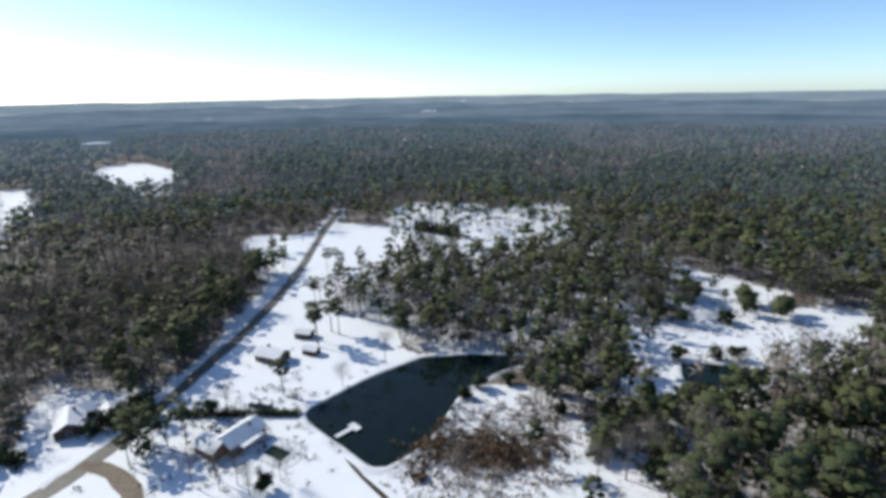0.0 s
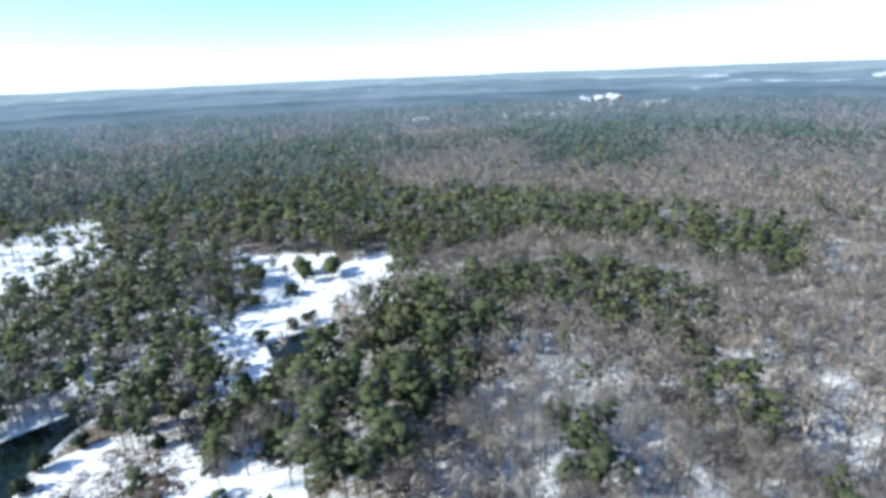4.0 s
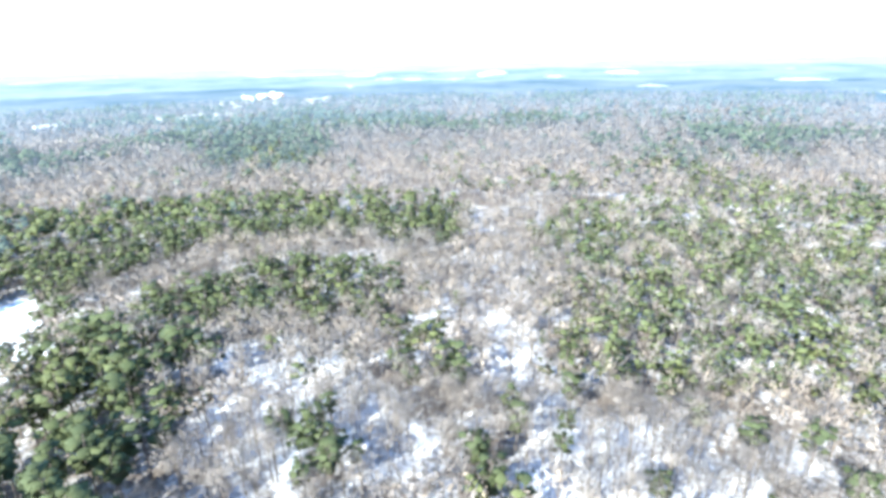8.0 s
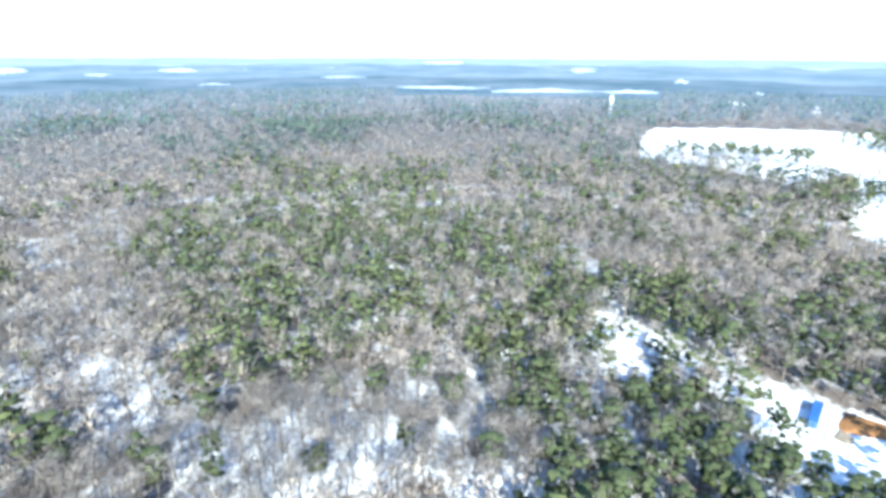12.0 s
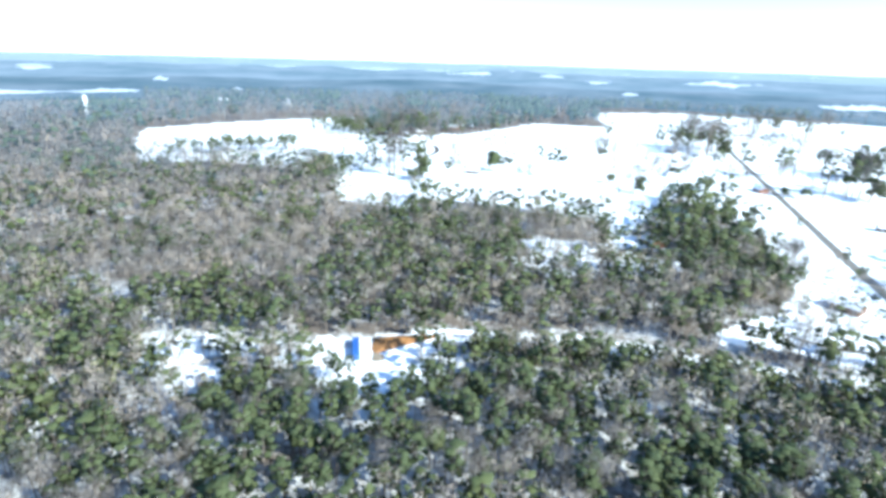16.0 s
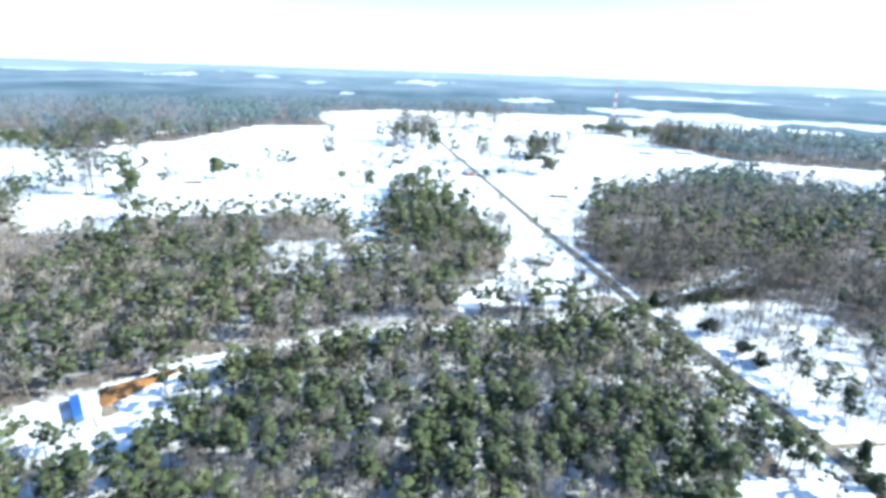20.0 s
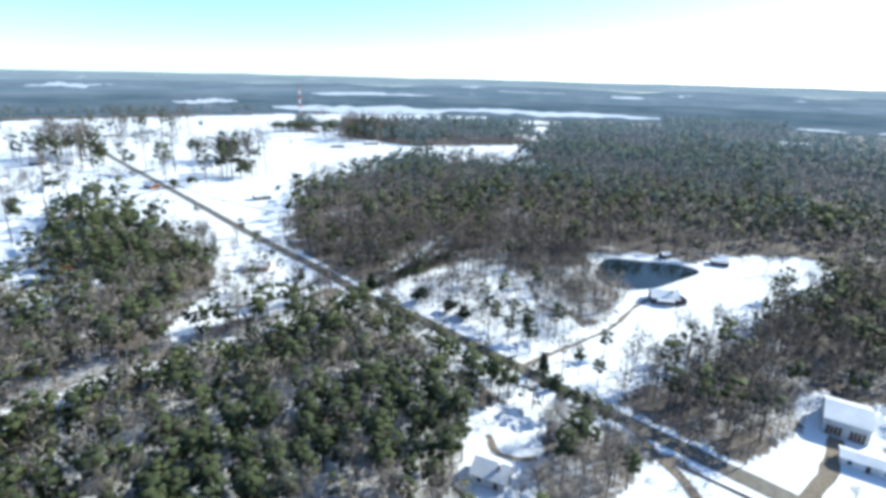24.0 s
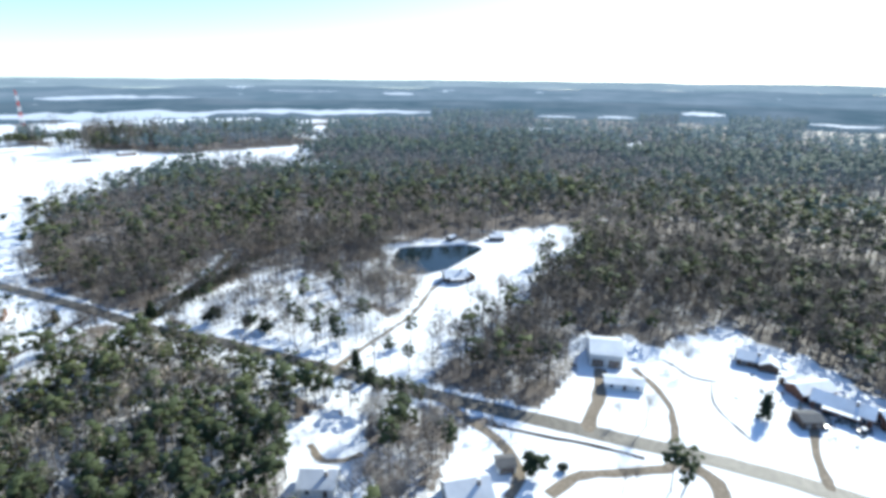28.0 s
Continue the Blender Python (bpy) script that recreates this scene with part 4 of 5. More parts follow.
CARPAINT = grained("dark_car_paint", (0.03, 0.035, 0.045), (0.055, 0.06, 0.07), 0.8, 0.3, 0.5)
POOL = grained("dark_green_pool_cover", (0.010, 0.026, 0.020), (0.022, 0.045, 0.035), 1.0, 0.9, 0.05)


def box(bm, x0, x1, y0, y1, z0, z1):
    v = [bm.verts.new((x, y, z)) for z in (z0, z1) for x, y in ((x0, y0), (x1, y0), (x1, y1), (x0, y1))]
    for f in ((3, 2, 1, 0), (4, 5, 6, 7), (0, 1, 5, 4), (1, 2, 6, 5), (2, 3, 7, 6), (3, 0, 4, 7)):
        bm.faces.new([v[k] for k in f])


def boxed(name, dims, mat, parent, label=""):
    bm = bmesh.new()
    box(bm, *dims)
    return part(name, bm, mat, parent, label)


def gable_block(name, w, l, h, rise, wall, roof, parent, over=0.45):
    """Walls with gable ends, and two thick roof slopes whose ridge runs along y."""
    bm = bmesh.new()
    a, b = w / 2, l / 2
    v = [bm.verts.new(p) for p in ((-a, -b, 0), (a, -b, 0), (a, -b, h), (0, -b, h + rise), (-a, -b, h), (-a, b, 0), (a, b, 0), (a, b, h), (0, b, h + rise), (-a, b, h))]
    for f in ((0, 1, 2, 3, 4), (9, 8, 7, 6, 5), (1, 6, 7, 2), (5, 0, 4, 9), (2, 7, 8, 3), (4, 3, 8, 9), (5, 6, 1, 0)):
        bm.faces.new([v[k] for k in f])
    body = part(name, bm, wall, parent)
    drop = over * rise / a
    for s in (-1, 1):
        bm = bmesh.new()
        lo = [bm.verts.new((s * x, y, z)) for x, y, z in ((0, -b - over, h + rise + 0.03), (a + over, -b - over, h - drop + 0.03), (a + over, b + over, h - drop + 0.03), (0, b + over, h + rise + 0.03))]
        hi = [bm.verts.new((p.co.x, p.co.y, p.co.z + 0.24)) for p in lo]
        bm.faces.new(lo)
        bm.faces.new(hi[::-1])
        for k in range(4):
            bm.faces.new((lo[k], hi[k], hi[(k + 1) % 4], lo[(k + 1) % 4]))
        bmesh.ops.recalc_face_normals(bm, faces=bm.faces[:])
        part("roof", bm, roof, parent, "roof slope under snow" if roof is SNOW else "")
    return body


def window(parent, x, y, z, w, h, facing):
    """A framed window on a wall that faces +-x or +-y."""
    fx, fy = facing
    t = 0.06
    if fx:
        fr = boxed("window", (x - t, x + t, y - w / 2 - 0.1, y + w / 2 + 0.1, z - 0.1, z + h + 0.1), WHITE, parent)
        boxed("pane", (x + fx * t, x + fx * (t + 0.02), y - w / 2, y + w / 2, z, z + h) if fx > 0 else (x - t - 0.02, x - t, y - w / 2, y + w / 2, z, z + h), GLASS, fr)
    else:
        fr = boxed("window", (x - w / 2 - 0.1, x + w / 2 + 0.1, y - t, y + t, z - 0.1, z + h + 0.1), WHITE, parent)
        boxed("pane", (x - w / 2, x + w / 2, y + t, y + t + 0.02, z, z + h) if fy > 0 else (x - w / 2, x + w / 2, y - t - 0.02, y - t, z, z + h), GLASS, fr)


def house(x, y, turn, w, l, h, rise, wall, label, roof=SNOW, chimney=True, wing=None, porch=False, name="house", category="house", fine=True):
    """A gabled house with windows, doors, chimney and perhaps a wing or porch; its ridge runs along its own y."""
    root = tagged(new(name), label, category)
    root.matrix_basis = pose(x, y, 0, 0, 0, turn)
    gable_block("wall", w, l, h, rise, wall, roof, root)
    if fine:
        n = max(2, int(l / 3.6))
        for s in (-1, 1):
            for k in range(n):
                py = -l / 2 + l * (k + 0.5) / n
                if s == 1 and k == n // 2:
                    door = boxed("door", (w / 2 - 0.04, w / 2 + 0.07, py - 0.5, py + 0.5, 0.1, 2.15), TIMBER, root)
                    boxed("door_handle", (w / 2 + 0.07, w / 2 + 0.14, py + 0.32, py + 0.4, 1.0, 1.12), METAL, door)
                else:
                    window(root, s * w / 2, py, 1.0, 1.1, 1.2, (s, 0))
            window(root, 0, s * l / 2, 1.0, 1.3, 1.2, (0, s))
    if chimney:
        c = boxed("chimney", (w * 0.12, w * 0.12 + 0.9, l * 0.2, l * 0.2 + 0.7, h, h + rise + 0.9), STONE, root)
        boxed("chimney_cap", (w * 0.12 - 0.08, w * 0.12 + 0.98, l * 0.2 - 0.08, l * 0.2 + 0.78, h + rise + 0.9, h + rise + 1.02), SNOW, c)
    if wing:
        wx, wy, ww, wl, wturn = wing
        hold = new("wing")
        hold.parent = root
        hold.matrix_basis = pose(wx, wy, 0, 0, 0, wturn)
        gable_block("wing_wall", ww, wl, h * 0.92, rise * 0.8, wall, roof, hold)
    if porch:
        p = boxed("porch_roof", (w / 2 + 0.1, w / 2 + 2.6, -l * 0.3, l * 0.3, h - 0.45, h - 0.2), roof, root)
        for k in (-0.28, 0.0, 0.28):
            boxed("porch_post", (w / 2 + 2.3, w / 2 + 2.45, l * k - 0.07, l * k + 0.07, 0, h - 0.45), WHITE, p)
    return root


def shed(x, y, turn, w, l, h, rise, wall, label, doors=1, roof=SNOW, name="shed"):
    """A plain outbuilding with big plank doors on its front (+x)."""
    root = tagged(new(name), label, "shed")
    root.matrix_basis = pose(x, y, 0, 0, 0, turn)
    gable_block("wall", w, l, h, rise, wall, roof, root, 0.3)
    for k in range(doors):
        py = -l / 2 + l * (k + 0.5) / doors
        hw = min(1.9, l / doors * 0.36)
        d = boxed("door", (w / 2 - 0.03, w / 2 + 0.07, py - hw, py + hw, 0.05, min(h - 0.4, 3.2)), TIMBER, root)
        for q in (-0.5, 0.0, 0.5):
            boxed("plank", (w / 2 + 0.07, w / 2 + 0.1, py + hw * q - 0.06, py + hw * q + 0.06, 0.05, min(h - 0.4, 3.2)), WHITE, d)
    return root


# The yard with the barn beside the road.
shed(-184, 18.5, 3, 14, 11.5, 5.2, 2.6, METAL, "tall pale metal barn with a snow-covered roof", 2, name="barn")
house(-165.5, 24, 4, 5.0, 12.5, 2.7, 1.0, SIDING, "long white mobile home with a snowy roof", chimney=False, name="mobile_home")
house(-194, 71, -12, 7.5, 9, 2.8, 1.8, TIMBER, "dark timber house with a snowy roof at the wood's edge", wing=(2, 5.5, 6, 6, 90))
house(-168, 90, -28, 8, 16, 3.0, 2.1, BRICK, "long low brick house with snowy roof", wing=(-5, -9, 7.5, 13, 52), porch=True)
house(-164, 103, 15, 7.5, 11, 3.0, 2.0, BRICK, "brick house with a snow-covered roof beside the woods")
shed(-158.5, 77, 12, 6, 6.5, 2.6, 0.8, TIMBER, "brown open carport with a thin snow roof", 2, SHINGLE, "carport")
shed(-181, 79, 30, 3.2, 4.2, 2.3, 0.9, TIMBER, "small dark garden shed with snow on it")
shed(-181.5, 86, 65, 3, 6.5, 2.2, 0.8, TIMBER, "low dark outbuilding in the snow")
# Houses across the road and in the cabin clearing.
house(-104, -18, 28, 9, 11, 3.0, 2.9, SIDING, "white cottage with a steep snowy roof", porch=True)
shed(-117, -10, 20, 4.5, 5, 2.3, 0.8, SIDING, "small flat-roofed pale shed beside a drive", 1, SHINGLE)
house(-99, -55, 12, 8, 9, 3.0, 2.2, SIDING, "pale cabin with a snowy roof among trees")
# The farmhouse by the far pond.
house(-248, -52, 25, 9, 12, 3.1, 2.4, TIMBER, "dark farmhouse with a snowy roof by a pond", wing=(-1, 7, 6, 7, 90), porch=True)
shed(-322, -41, 15, 6, 9, 2.6, 1.2, TIMBER, "low dark shed on a snowy rise")
shed(-314, -69, 60, 4, 6, 2.4, 1.0, TIMBER, "small dark shed behind the pond")
# The farm by the large pond.
house(-70, 132, -28, 8, 12.5, 3.1, 2.2, BRICK, "brick farmhouse with a snow-covered roof by the pond", wing=(-3, -7, 6.5, 8.5, 90), porch=True)
house(-79, 183, 72, 7.5, 11, 2.8, 1.8, TIMBER, "brown timber house with a snowy roof in a white field")
shed(-72.5, 203, 82, 5, 7, 2.4, 1.0, TIMBER, "low dark shed in the snow beside pines")
shed(-65, 188, 75, 4, 6, 2.2, 0.9, TIMBER, "small dark shed with snow on its roof")
house(-127, 137, 35, 8, 12, 2.9, 2.0, TIMBER, "dark house with a snowy roof beside the woods", wing=(3, 6, 6, 7, 90))
shed(-118, 143, 40, 4, 9, 2.4, 1.0, TIMBER, "long dark shed beside the road")
house(-104, 96, 8, 8, 10, 2.8, 1.8, BRICK, "brick house with a snowy roof beside the junction")
house(-1, 453, 80, 9, 24, 3.4, 2.0, SIDING, "long white farm building with a snow roof on a hill", chimney=False, fine=False)
# Houses in the open fields and along the road beyond.
for hx, hy, turn, w, l, lab in ((34, -484, 80, 8, 12, "blue-grey farmhouse in an open snowfield"), (-250, -367, 70, 8, 13, "dark farmhouse in a snowfield near the road"),
                                (-216, -652, 20, 9, 13, "farmhouse among bare trees by the road"), (166, -712, 70, 8, 20, "long pale farm shed at a field's edge"), (121, -728, 85, 9, 22, "long white farm shed at a field's edge"), (92, -800, 80, 9, 24, "long low poultry shed on a snowy field"), (70, -815, 75, 9, 26, "long pale shed on a snowy field"), (-190, -668, 40, 8, 12, "small farmhouse among bare trees"),
                                (142, -703, 10, 8, 12, "white farmhouse at a field's edge"), (100, -776, 30, 8, 12, "pale farmhouse at a field's far edge"),
                                (-347, -872, 75, 9, 22, "long low farm building on the far field"), (-411, -888, 80, 9, 24, "long dark barn on the far field"),
                                (-86, -306, 15, 9, 12, "farmhouse in a clearing behind pines"), (-212, -470, 5, 8, 11, "house close beside the road"),
                                (-505, -556, 50, 9, 18, "pale farm building by a strip of trees"), (-560, -545, 60, 9, 20, "long pale barn by a strip of trees"),
                                (-152, -232, 40, 8, 11, "dark house beside the road under trees"), (-340, -545, 30, 8, 12, "farmhouse under large bare trees"), (-150, -520, 10, 8, 11, "small house beside a field track")):
    house(hx, hy, turn, w, l, 3.0, 2.0, (SIDING, TIMBER, BRICK)[int(abs(hx)) % 3], lab, fine=abs(hy) < 420)


def terrain(x, y):
    r = np.hypot(x, y)
    x, y = np.array([x], float), np.array([y], float)
    return float(far_height(r) + 7.0 * np.clip((r - 1250) / 900, 0, 1) * (waves(x, y, 900.0, 31) + 0.4 * waves(x, y, 300.0, 32))[0])


# The town on a distant rise.
g = np.random.default_rng(90)
for k in range(64):
    if k < 46:
        a = g.random()
        tx, ty = 1140 + 380 * a + g.normal(0, 28), 705 + 120 * a + g.normal(0, 26)
    else:
        a = g.random()
        tx, ty = 880 + 110 * a + g.normal(0, 12), 712 - 70 * a + g.normal(0, 12)
    b = house(tx, ty, g.uniform(0, 180), g.uniform(7, 11), g.uniform(10, 20), g.uniform(4, 8), 2.2, (SIDING, METAL, BRICK, METAL)[k % 4], "pale town building with a snowy roof, far away", chimney=False, name="town_building", category="building", fine=False)
    b.location.z = terrain(tx, ty)
for tx, ty, turn, w, l in ((1232, 550, 70, 30, 75), (703, 773, 60, 12, 30), (-941, -55, 20, 14, 45), (-761, 81, 60, 12, 40), (-126, 1009, 70, 10, 22), (-74, 861, 60, 9, 16), (441, -1016, 30, 12, 30), (555, -984, 80, 14, 34)):
    b = house(tx, ty, turn, w, l, 7.0, 2.0, SIDING, "long white roof among distant woods", chimney=False, name="warehouse", category="building", fine=False)
    b.location.z = terrain(tx, ty) + 6


def lattice_tower(x, y, h):
    """A guyless lattice mast in red and white bands."""
    root = tagged(new("radio_mast"), "tall red and white lattice radio mast", "mast")
    root.matrix_basis = pose(x, y, 0)
    n = 7
    for k in range(n):
        z0, z1 = h * k / n, h * (k + 1) / n
        a, b = 4.5 - 3.6 * k / n, 4.5 - 3.6 * (k + 1) / n
        items = []
        for q in range(4):
            c0, s0 = math.cos(q * math.pi / 2), math.sin(q * math.pi / 2)
            c1, s1 = math.cos((q + 1) * math.pi / 2), math.sin((q + 1) * math.pi / 2)
            items += [cone((c0 * a, s0 * a, z0), (c0 * b, s0 * b, z1), 0.34, 0.3, 4), cone((c0 * a, s0 * a, z0), (c1 * b, s1 * b, z1), 0.18, 0.18, 3), cone((c1 * a, s1 * a, z0), (c0 * b, s0 * b, z1), 0.18, 0.18, 3)]
        soup("section", *gather(items), [RED if k % 2 == 0 else WHITE], parent=root)


lattice_tower(-785, -980, 68)
silo = tagged(new("silo"), "slim white silo on the far side of the woods", "silo")
silo.matrix_basis = pose(648, -752, 0)
soup("drum", *cone((0, 0, 0), (0, 0, 30), 3.0, 3.0, 16), [WHITE], parent=silo)
soup("dome", *gather([cone((0, 0, 30), (0, 0, 31.4), 3.0, 2.0, 16), cone((0, 0, 31.4), (0, 0, 32.2), 2.0, 0.05, 16)]), [METAL], parent=silo)


# ---- the building site in the pines ----
box_root = tagged(new("shipping_container"), "bright blue steel shipping container on the cleared snow", "container")
box_root.matrix_basis = pose(50, -160, 0, 0, 0, 18)
boxed("body", (-1.22, 1.22, -6.1, 6.1, 0.15, 2.6), BLUE, box_root)
for s in (-1, 1):
    for k in range(20):
        boxed("rib", (s * 1.22 - (0.05 if s < 0 else 0), s * 1.22 + (0.05 if s > 0 else 0), -5.9 + k * 0.6, -5.7 + k * 0.6, 0.3, 2.45), BLUE, box_root)
for k in (-0.6, 0.6):
    d = boxed("door", (k - 0.56, k + 0.56, 6.1, 6.16, 0.25, 2.5), BLUE, box_root)
    boxed("door_handle", (k - 0.03, k + 0.03, 6.16, 6.22, 0.4, 2.4), METAL, d)


def heap(name, poly, height, mat, label, category, seed):
    """A low uneven heap or bare patch within an outline."""
    c = smooth_line(poly + poly[:1], 1.2)[:-1]
    mid = c.mean(axis=0)
    n = len(c)
    g = np.random.default_rng(seed)
    rows = []
    for f, z in ((1.0, -0.02), (0.82, 0.35), (0.55, 0.8), (0.25, 1.0)):
        q = mid + (c - mid) * f
        rows.append(np.column_stack([q, 0.09 * (f < 1) + height * z * (0.6 + 0.5 * g.random(n))]))
    v = np.concatenate(rows + [np.array([[*mid, height + 0.09]])])
    i, j = np.meshgrid(np.arange(3), np.arange(n), indexing="ij")
    j2 = (j + 1) % n
    q = np.stack([i * n + j, i * n + j2, (i + 1) * n + j2, (i + 1) * n + j], -1).reshape(-1, 4)
    tri = np.concatenate([q[:, [0, 1, 2]], q[:, [0, 2, 3]], np.stack([3 * n + np.arange(n), 3 * n + (np.arange(n) + 1) % n, np.full(n, 4 * n)], -1)])
    return tagged(soup(name, v, tri, None, [mat]), label, category)


heap("clay_mound", [(47, -171), (38, -174), (21, -177.5), (29, -171), (37, -164.5), (44, -160.5)], 1.3, CLAY, "orange-brown mound of fresh clay in the snow", "mound", 3)
heap("soil_patch", [(44, -161), (40, -160), (39, -156), (43, -155)], 0.3, GRAVEL, "small brown patch of turned soil", "soil", 4)
heap("snow_mound", [(112, -152), (103, -155), (100, -148), (108, -142)], 1.2, SNOW, "white heap of cleared snow and brush", "heap", 5)


def machine(x, y, turn):
    """A small excavator: tracks, house, boom and bucket."""
    root = tagged(new("excavator"), "small grey-yellow excavator beside fresh clay", "excavator")
    root.matrix_basis = pose(x, y, 0, 0, 0, turn)
    for s in (-0.9, 0.9):
        boxed("track", (-1.5, 1.5, s - 0.25, s + 0.25, 0.05, 0.75), RUBBER, root)
    cab = boxed("cab", (-1.4, 0.9, -0.95, 0.95, 0.8, 2.0), GRAVEL, root)
    boxed("cab_window", (0.0, 0.92, -0.97, -0.1, 1.5, 2.5), GLASS, cab)
    soup("boom", *gather([cone((0.8, 0.2, 1.6), (3.2, 0.2, 3.4), 0.2, 0.17, 5), cone((3.2, 0.2, 3.4), (4.6, 0.2, 1.4), 0.17, 0.12, 5)]), [GRAVEL], parent=root)
    boxed("bucket", (4.2, 5.0, -0.2, 0.6, 0.7, 1.4), METAL, root)


machine(35, -177, 200)


# ---- yard things ----
def car(x, y, turn, paint, label, van=False):
    root = tagged(new("car"), label, "car")
    root.matrix_basis = pose(x, y, 0, 0, 0, turn)
    bm = bmesh.new()
    box(bm, -0.88, 0.88, -2.25, 2.25, 0.35, 0.95)
    bmesh.ops.bevel(bm, geom=bm.edges[:], offset=0.1, segments=2, affect="EDGES")
    part("body", bm, paint, root)
    bm = bmesh.new()
    y0, y1 = (-2.1, 1.2) if van else (-1.5, 0.9)
    v = [bm.verts.new(p) for p in ((-0.8, y0, 0.95), (0.8, y0, 0.95), (0.8, y1, 0.95), (-0.8, y1, 0.95), (-0.66, y0 + 0.4, 1.5), (0.66, y0 + 0.4, 1.5), (0.66, y1 - 0.6, 1.5), (-0.66, y1 - 0.6, 1.5))]
    for f in ((0, 1, 5, 4), (1, 2, 6, 5), (2, 3, 7, 6), (3, 0, 4, 7)):
        bm.faces.new([v[k] for k in f])
    part("cabin_glass", bm, GLASS, root)
    boxed("roof", (-0.68, 0.68, y0 + 0.38, y1 - 0.58, 1.5, 1.6), SNOW, root, "car roof under a layer of snow")
    for sx in (-0.85, 0.85):
        for sy in (-1.4, 1.4):
            w = soup("wheel", *cone((sx - 0.1, sy, 0.33), (sx + 0.1, sy, 0.33), 0.33, 0.33, 12), [RUBBER], parent=root)
            soup("hub", *cone((sx - 0.11, sy, 0.33), (sx + 0.11, sy, 0.33), 0.18, 0.18, 8), [METAL], parent=w)


car(-73, 150.5, 85, CARPAINT, "dark parked car with snow on its roof")
car(-69, 150, 80, CARPAINT, "dark parked van with snow on its roof", True)
car(-158, 92, 30, CARPAINT, "dark car parked before a long house")
car(-157, 80, 10, CARPAINT, "dark car parked by a carport")
car(-80, 136, 40, CARPAINT, "dark car parked beside the farmhouse")
car(-113, 100, 60, METAL, "pale car parked beside the junction")

trailer = tagged(new("trailer"), "dark flat trailer standing in trampled snow", "trailer")
trailer.matrix_basis = pose(-14.5, 118, 0, 0, 0, 30)
boxed("bed", (-2.2, 2.2, -1.1, 1.1, 0.55, 0.75), TIMBER, trailer)
for s in (-1, 1):
    boxed("side_board", (-2.2, 2.2, s * 1.1 - 0.04, s * 1.1 + 0.04, 0.75, 1.3), TIMBER, trailer)
    soup("wheel", *cone((0, s * 1.15, 0.35), (0, s * 1.35, 0.35), 0.35, 0.35, 12), [RUBBER], parent=trailer)
soup("drawbar", *cone((2.2, 0, 0.6), (3.6, 0, 0.5), 0.06, 0.05, 6), [METAL], parent=trailer)

dock = tagged(new("dock"), "small snow-covered wooden dock on the pond", "dock")
dock.matrix_basis = pose(-41.5, 134.5, 0, 0, 0, 48)
for k in range(14):
    boxed("plank", (-0.2 + k * 0.42, 0.2 + k * 0.42, -0.8, 0.8, 0.62, 0.72), SNOW, dock)
boxed("head_deck", (5.6, 8.0, -2.2, 2.2, 0.6, 0.73), SNOW, dock)
for px, py in ((0.2, -0.7), (0.2, 0.7), (5.8, -2.0), (5.8, 2.0), (7.8, -2.0), (7.8, 2.0)):
    soup("post", *cone((px, py, -0.3), (px, py, 1.1), 0.09, 0.09, 6), [TIMBER], parent=dock)

pool = tagged(new("swimming_pool"), "covered dark green pool with a pale deck", "pool")
pool.matrix_basis = pose(-57, 127, 0, 0, 0, -27)
boxed("deck", (-4.8, 4.8, -3.4, 3.4, 0.0, 0.14), WHITE, pool, "pale concrete pool deck")
boxed("cover", (-3.6, 3.6, -2.2, 2.2, 0.144, 0.2), POOL, pool)
for s in (-1, 1):
    boxed("coping", (-3.9, 3.9, s * 2.2, s * 2.5, 0.144, 0.3) if s > 0 else (-3.9, 3.9, -2.5, -2.2, 0.144, 0.3), SNOW, pool)


def fence(name, line, step, h, mat, label, rails=2):
    """Posts and rails along a line."""
    c = smooth_line(line, step)
    root = tagged(new(name), label, "fence")
    first = None
    for px, py in c:
        if first is None:
            first = soup("post", *cone((0, 0, -0.2), (0, 0, h), 0.08, 0.07, 5), [mat], parent=root)
            first.location = (px, py, 0)
        else:
            o = first.copy()
            scene.collection.objects.link(o)
            o.location = (px, py, 0)
    for k in range(rails):
        z = h * (0.9 - 0.42 * k)
        soup("rail", *gather([cone((*p, z), (*q, z), 0.05, 0.05, 4) for p, q in zip(c, c[1:])]), [mat], parent=root)


fence("yard_fence", [(-97, 145), (-73, 146), (-56, 147)], 3.0, 1.3, TIMBER, "dark wooden fence across a snowy yard")
fence("pool_fence", [(-63, 131), (-58, 133), (-50, 129), (-54, 121), (-62, 124)], 2.0, 1.2, TIMBER, "dark fence round a covered pool")
fence("field_fence", [(-97, -470), (-60, -455), (-20, -440), (30, -432)], 6.0, 1.2, TIMBER, "field fence in the snow")
fence("road_fence", [(-196, -372), (-216, -470), (-240, -590)], 8.0, 1.2, TIMBER, "fence of posts along a country road")
DITCHES = [([(-134, -16), (-133, -1), (-132, 15), (-130, 27)], 1.3, "dark wet ditch beside the road"),
           ([(-175, 54), (-166, 52), (-158, 53), (-146, 58)], 0.7, "narrow dark stream bed through snow"),
           ([(-188, 40), (-184, 44), (-178, 48), (-177, 56)], 1.0, "dark stream bed at the wood's edge"),
           ([(-48, 138), (-39, 129), (-30, 118), (-22, 110)], 1.4, "worn brown path along the pond"),
           ([(-230, -330), (-226, -400), (-232, -470)], 1.2, "dark field ditch"),
           ([(-60, -390), (-90, -440), (-92, -500)], 1.0, "thin dark field track"),
           ([(-95, -210), (-110, -205), (-122, -196), (-138, -193), (-165, -195)], 2.2, "curving brown lane near the junction")]
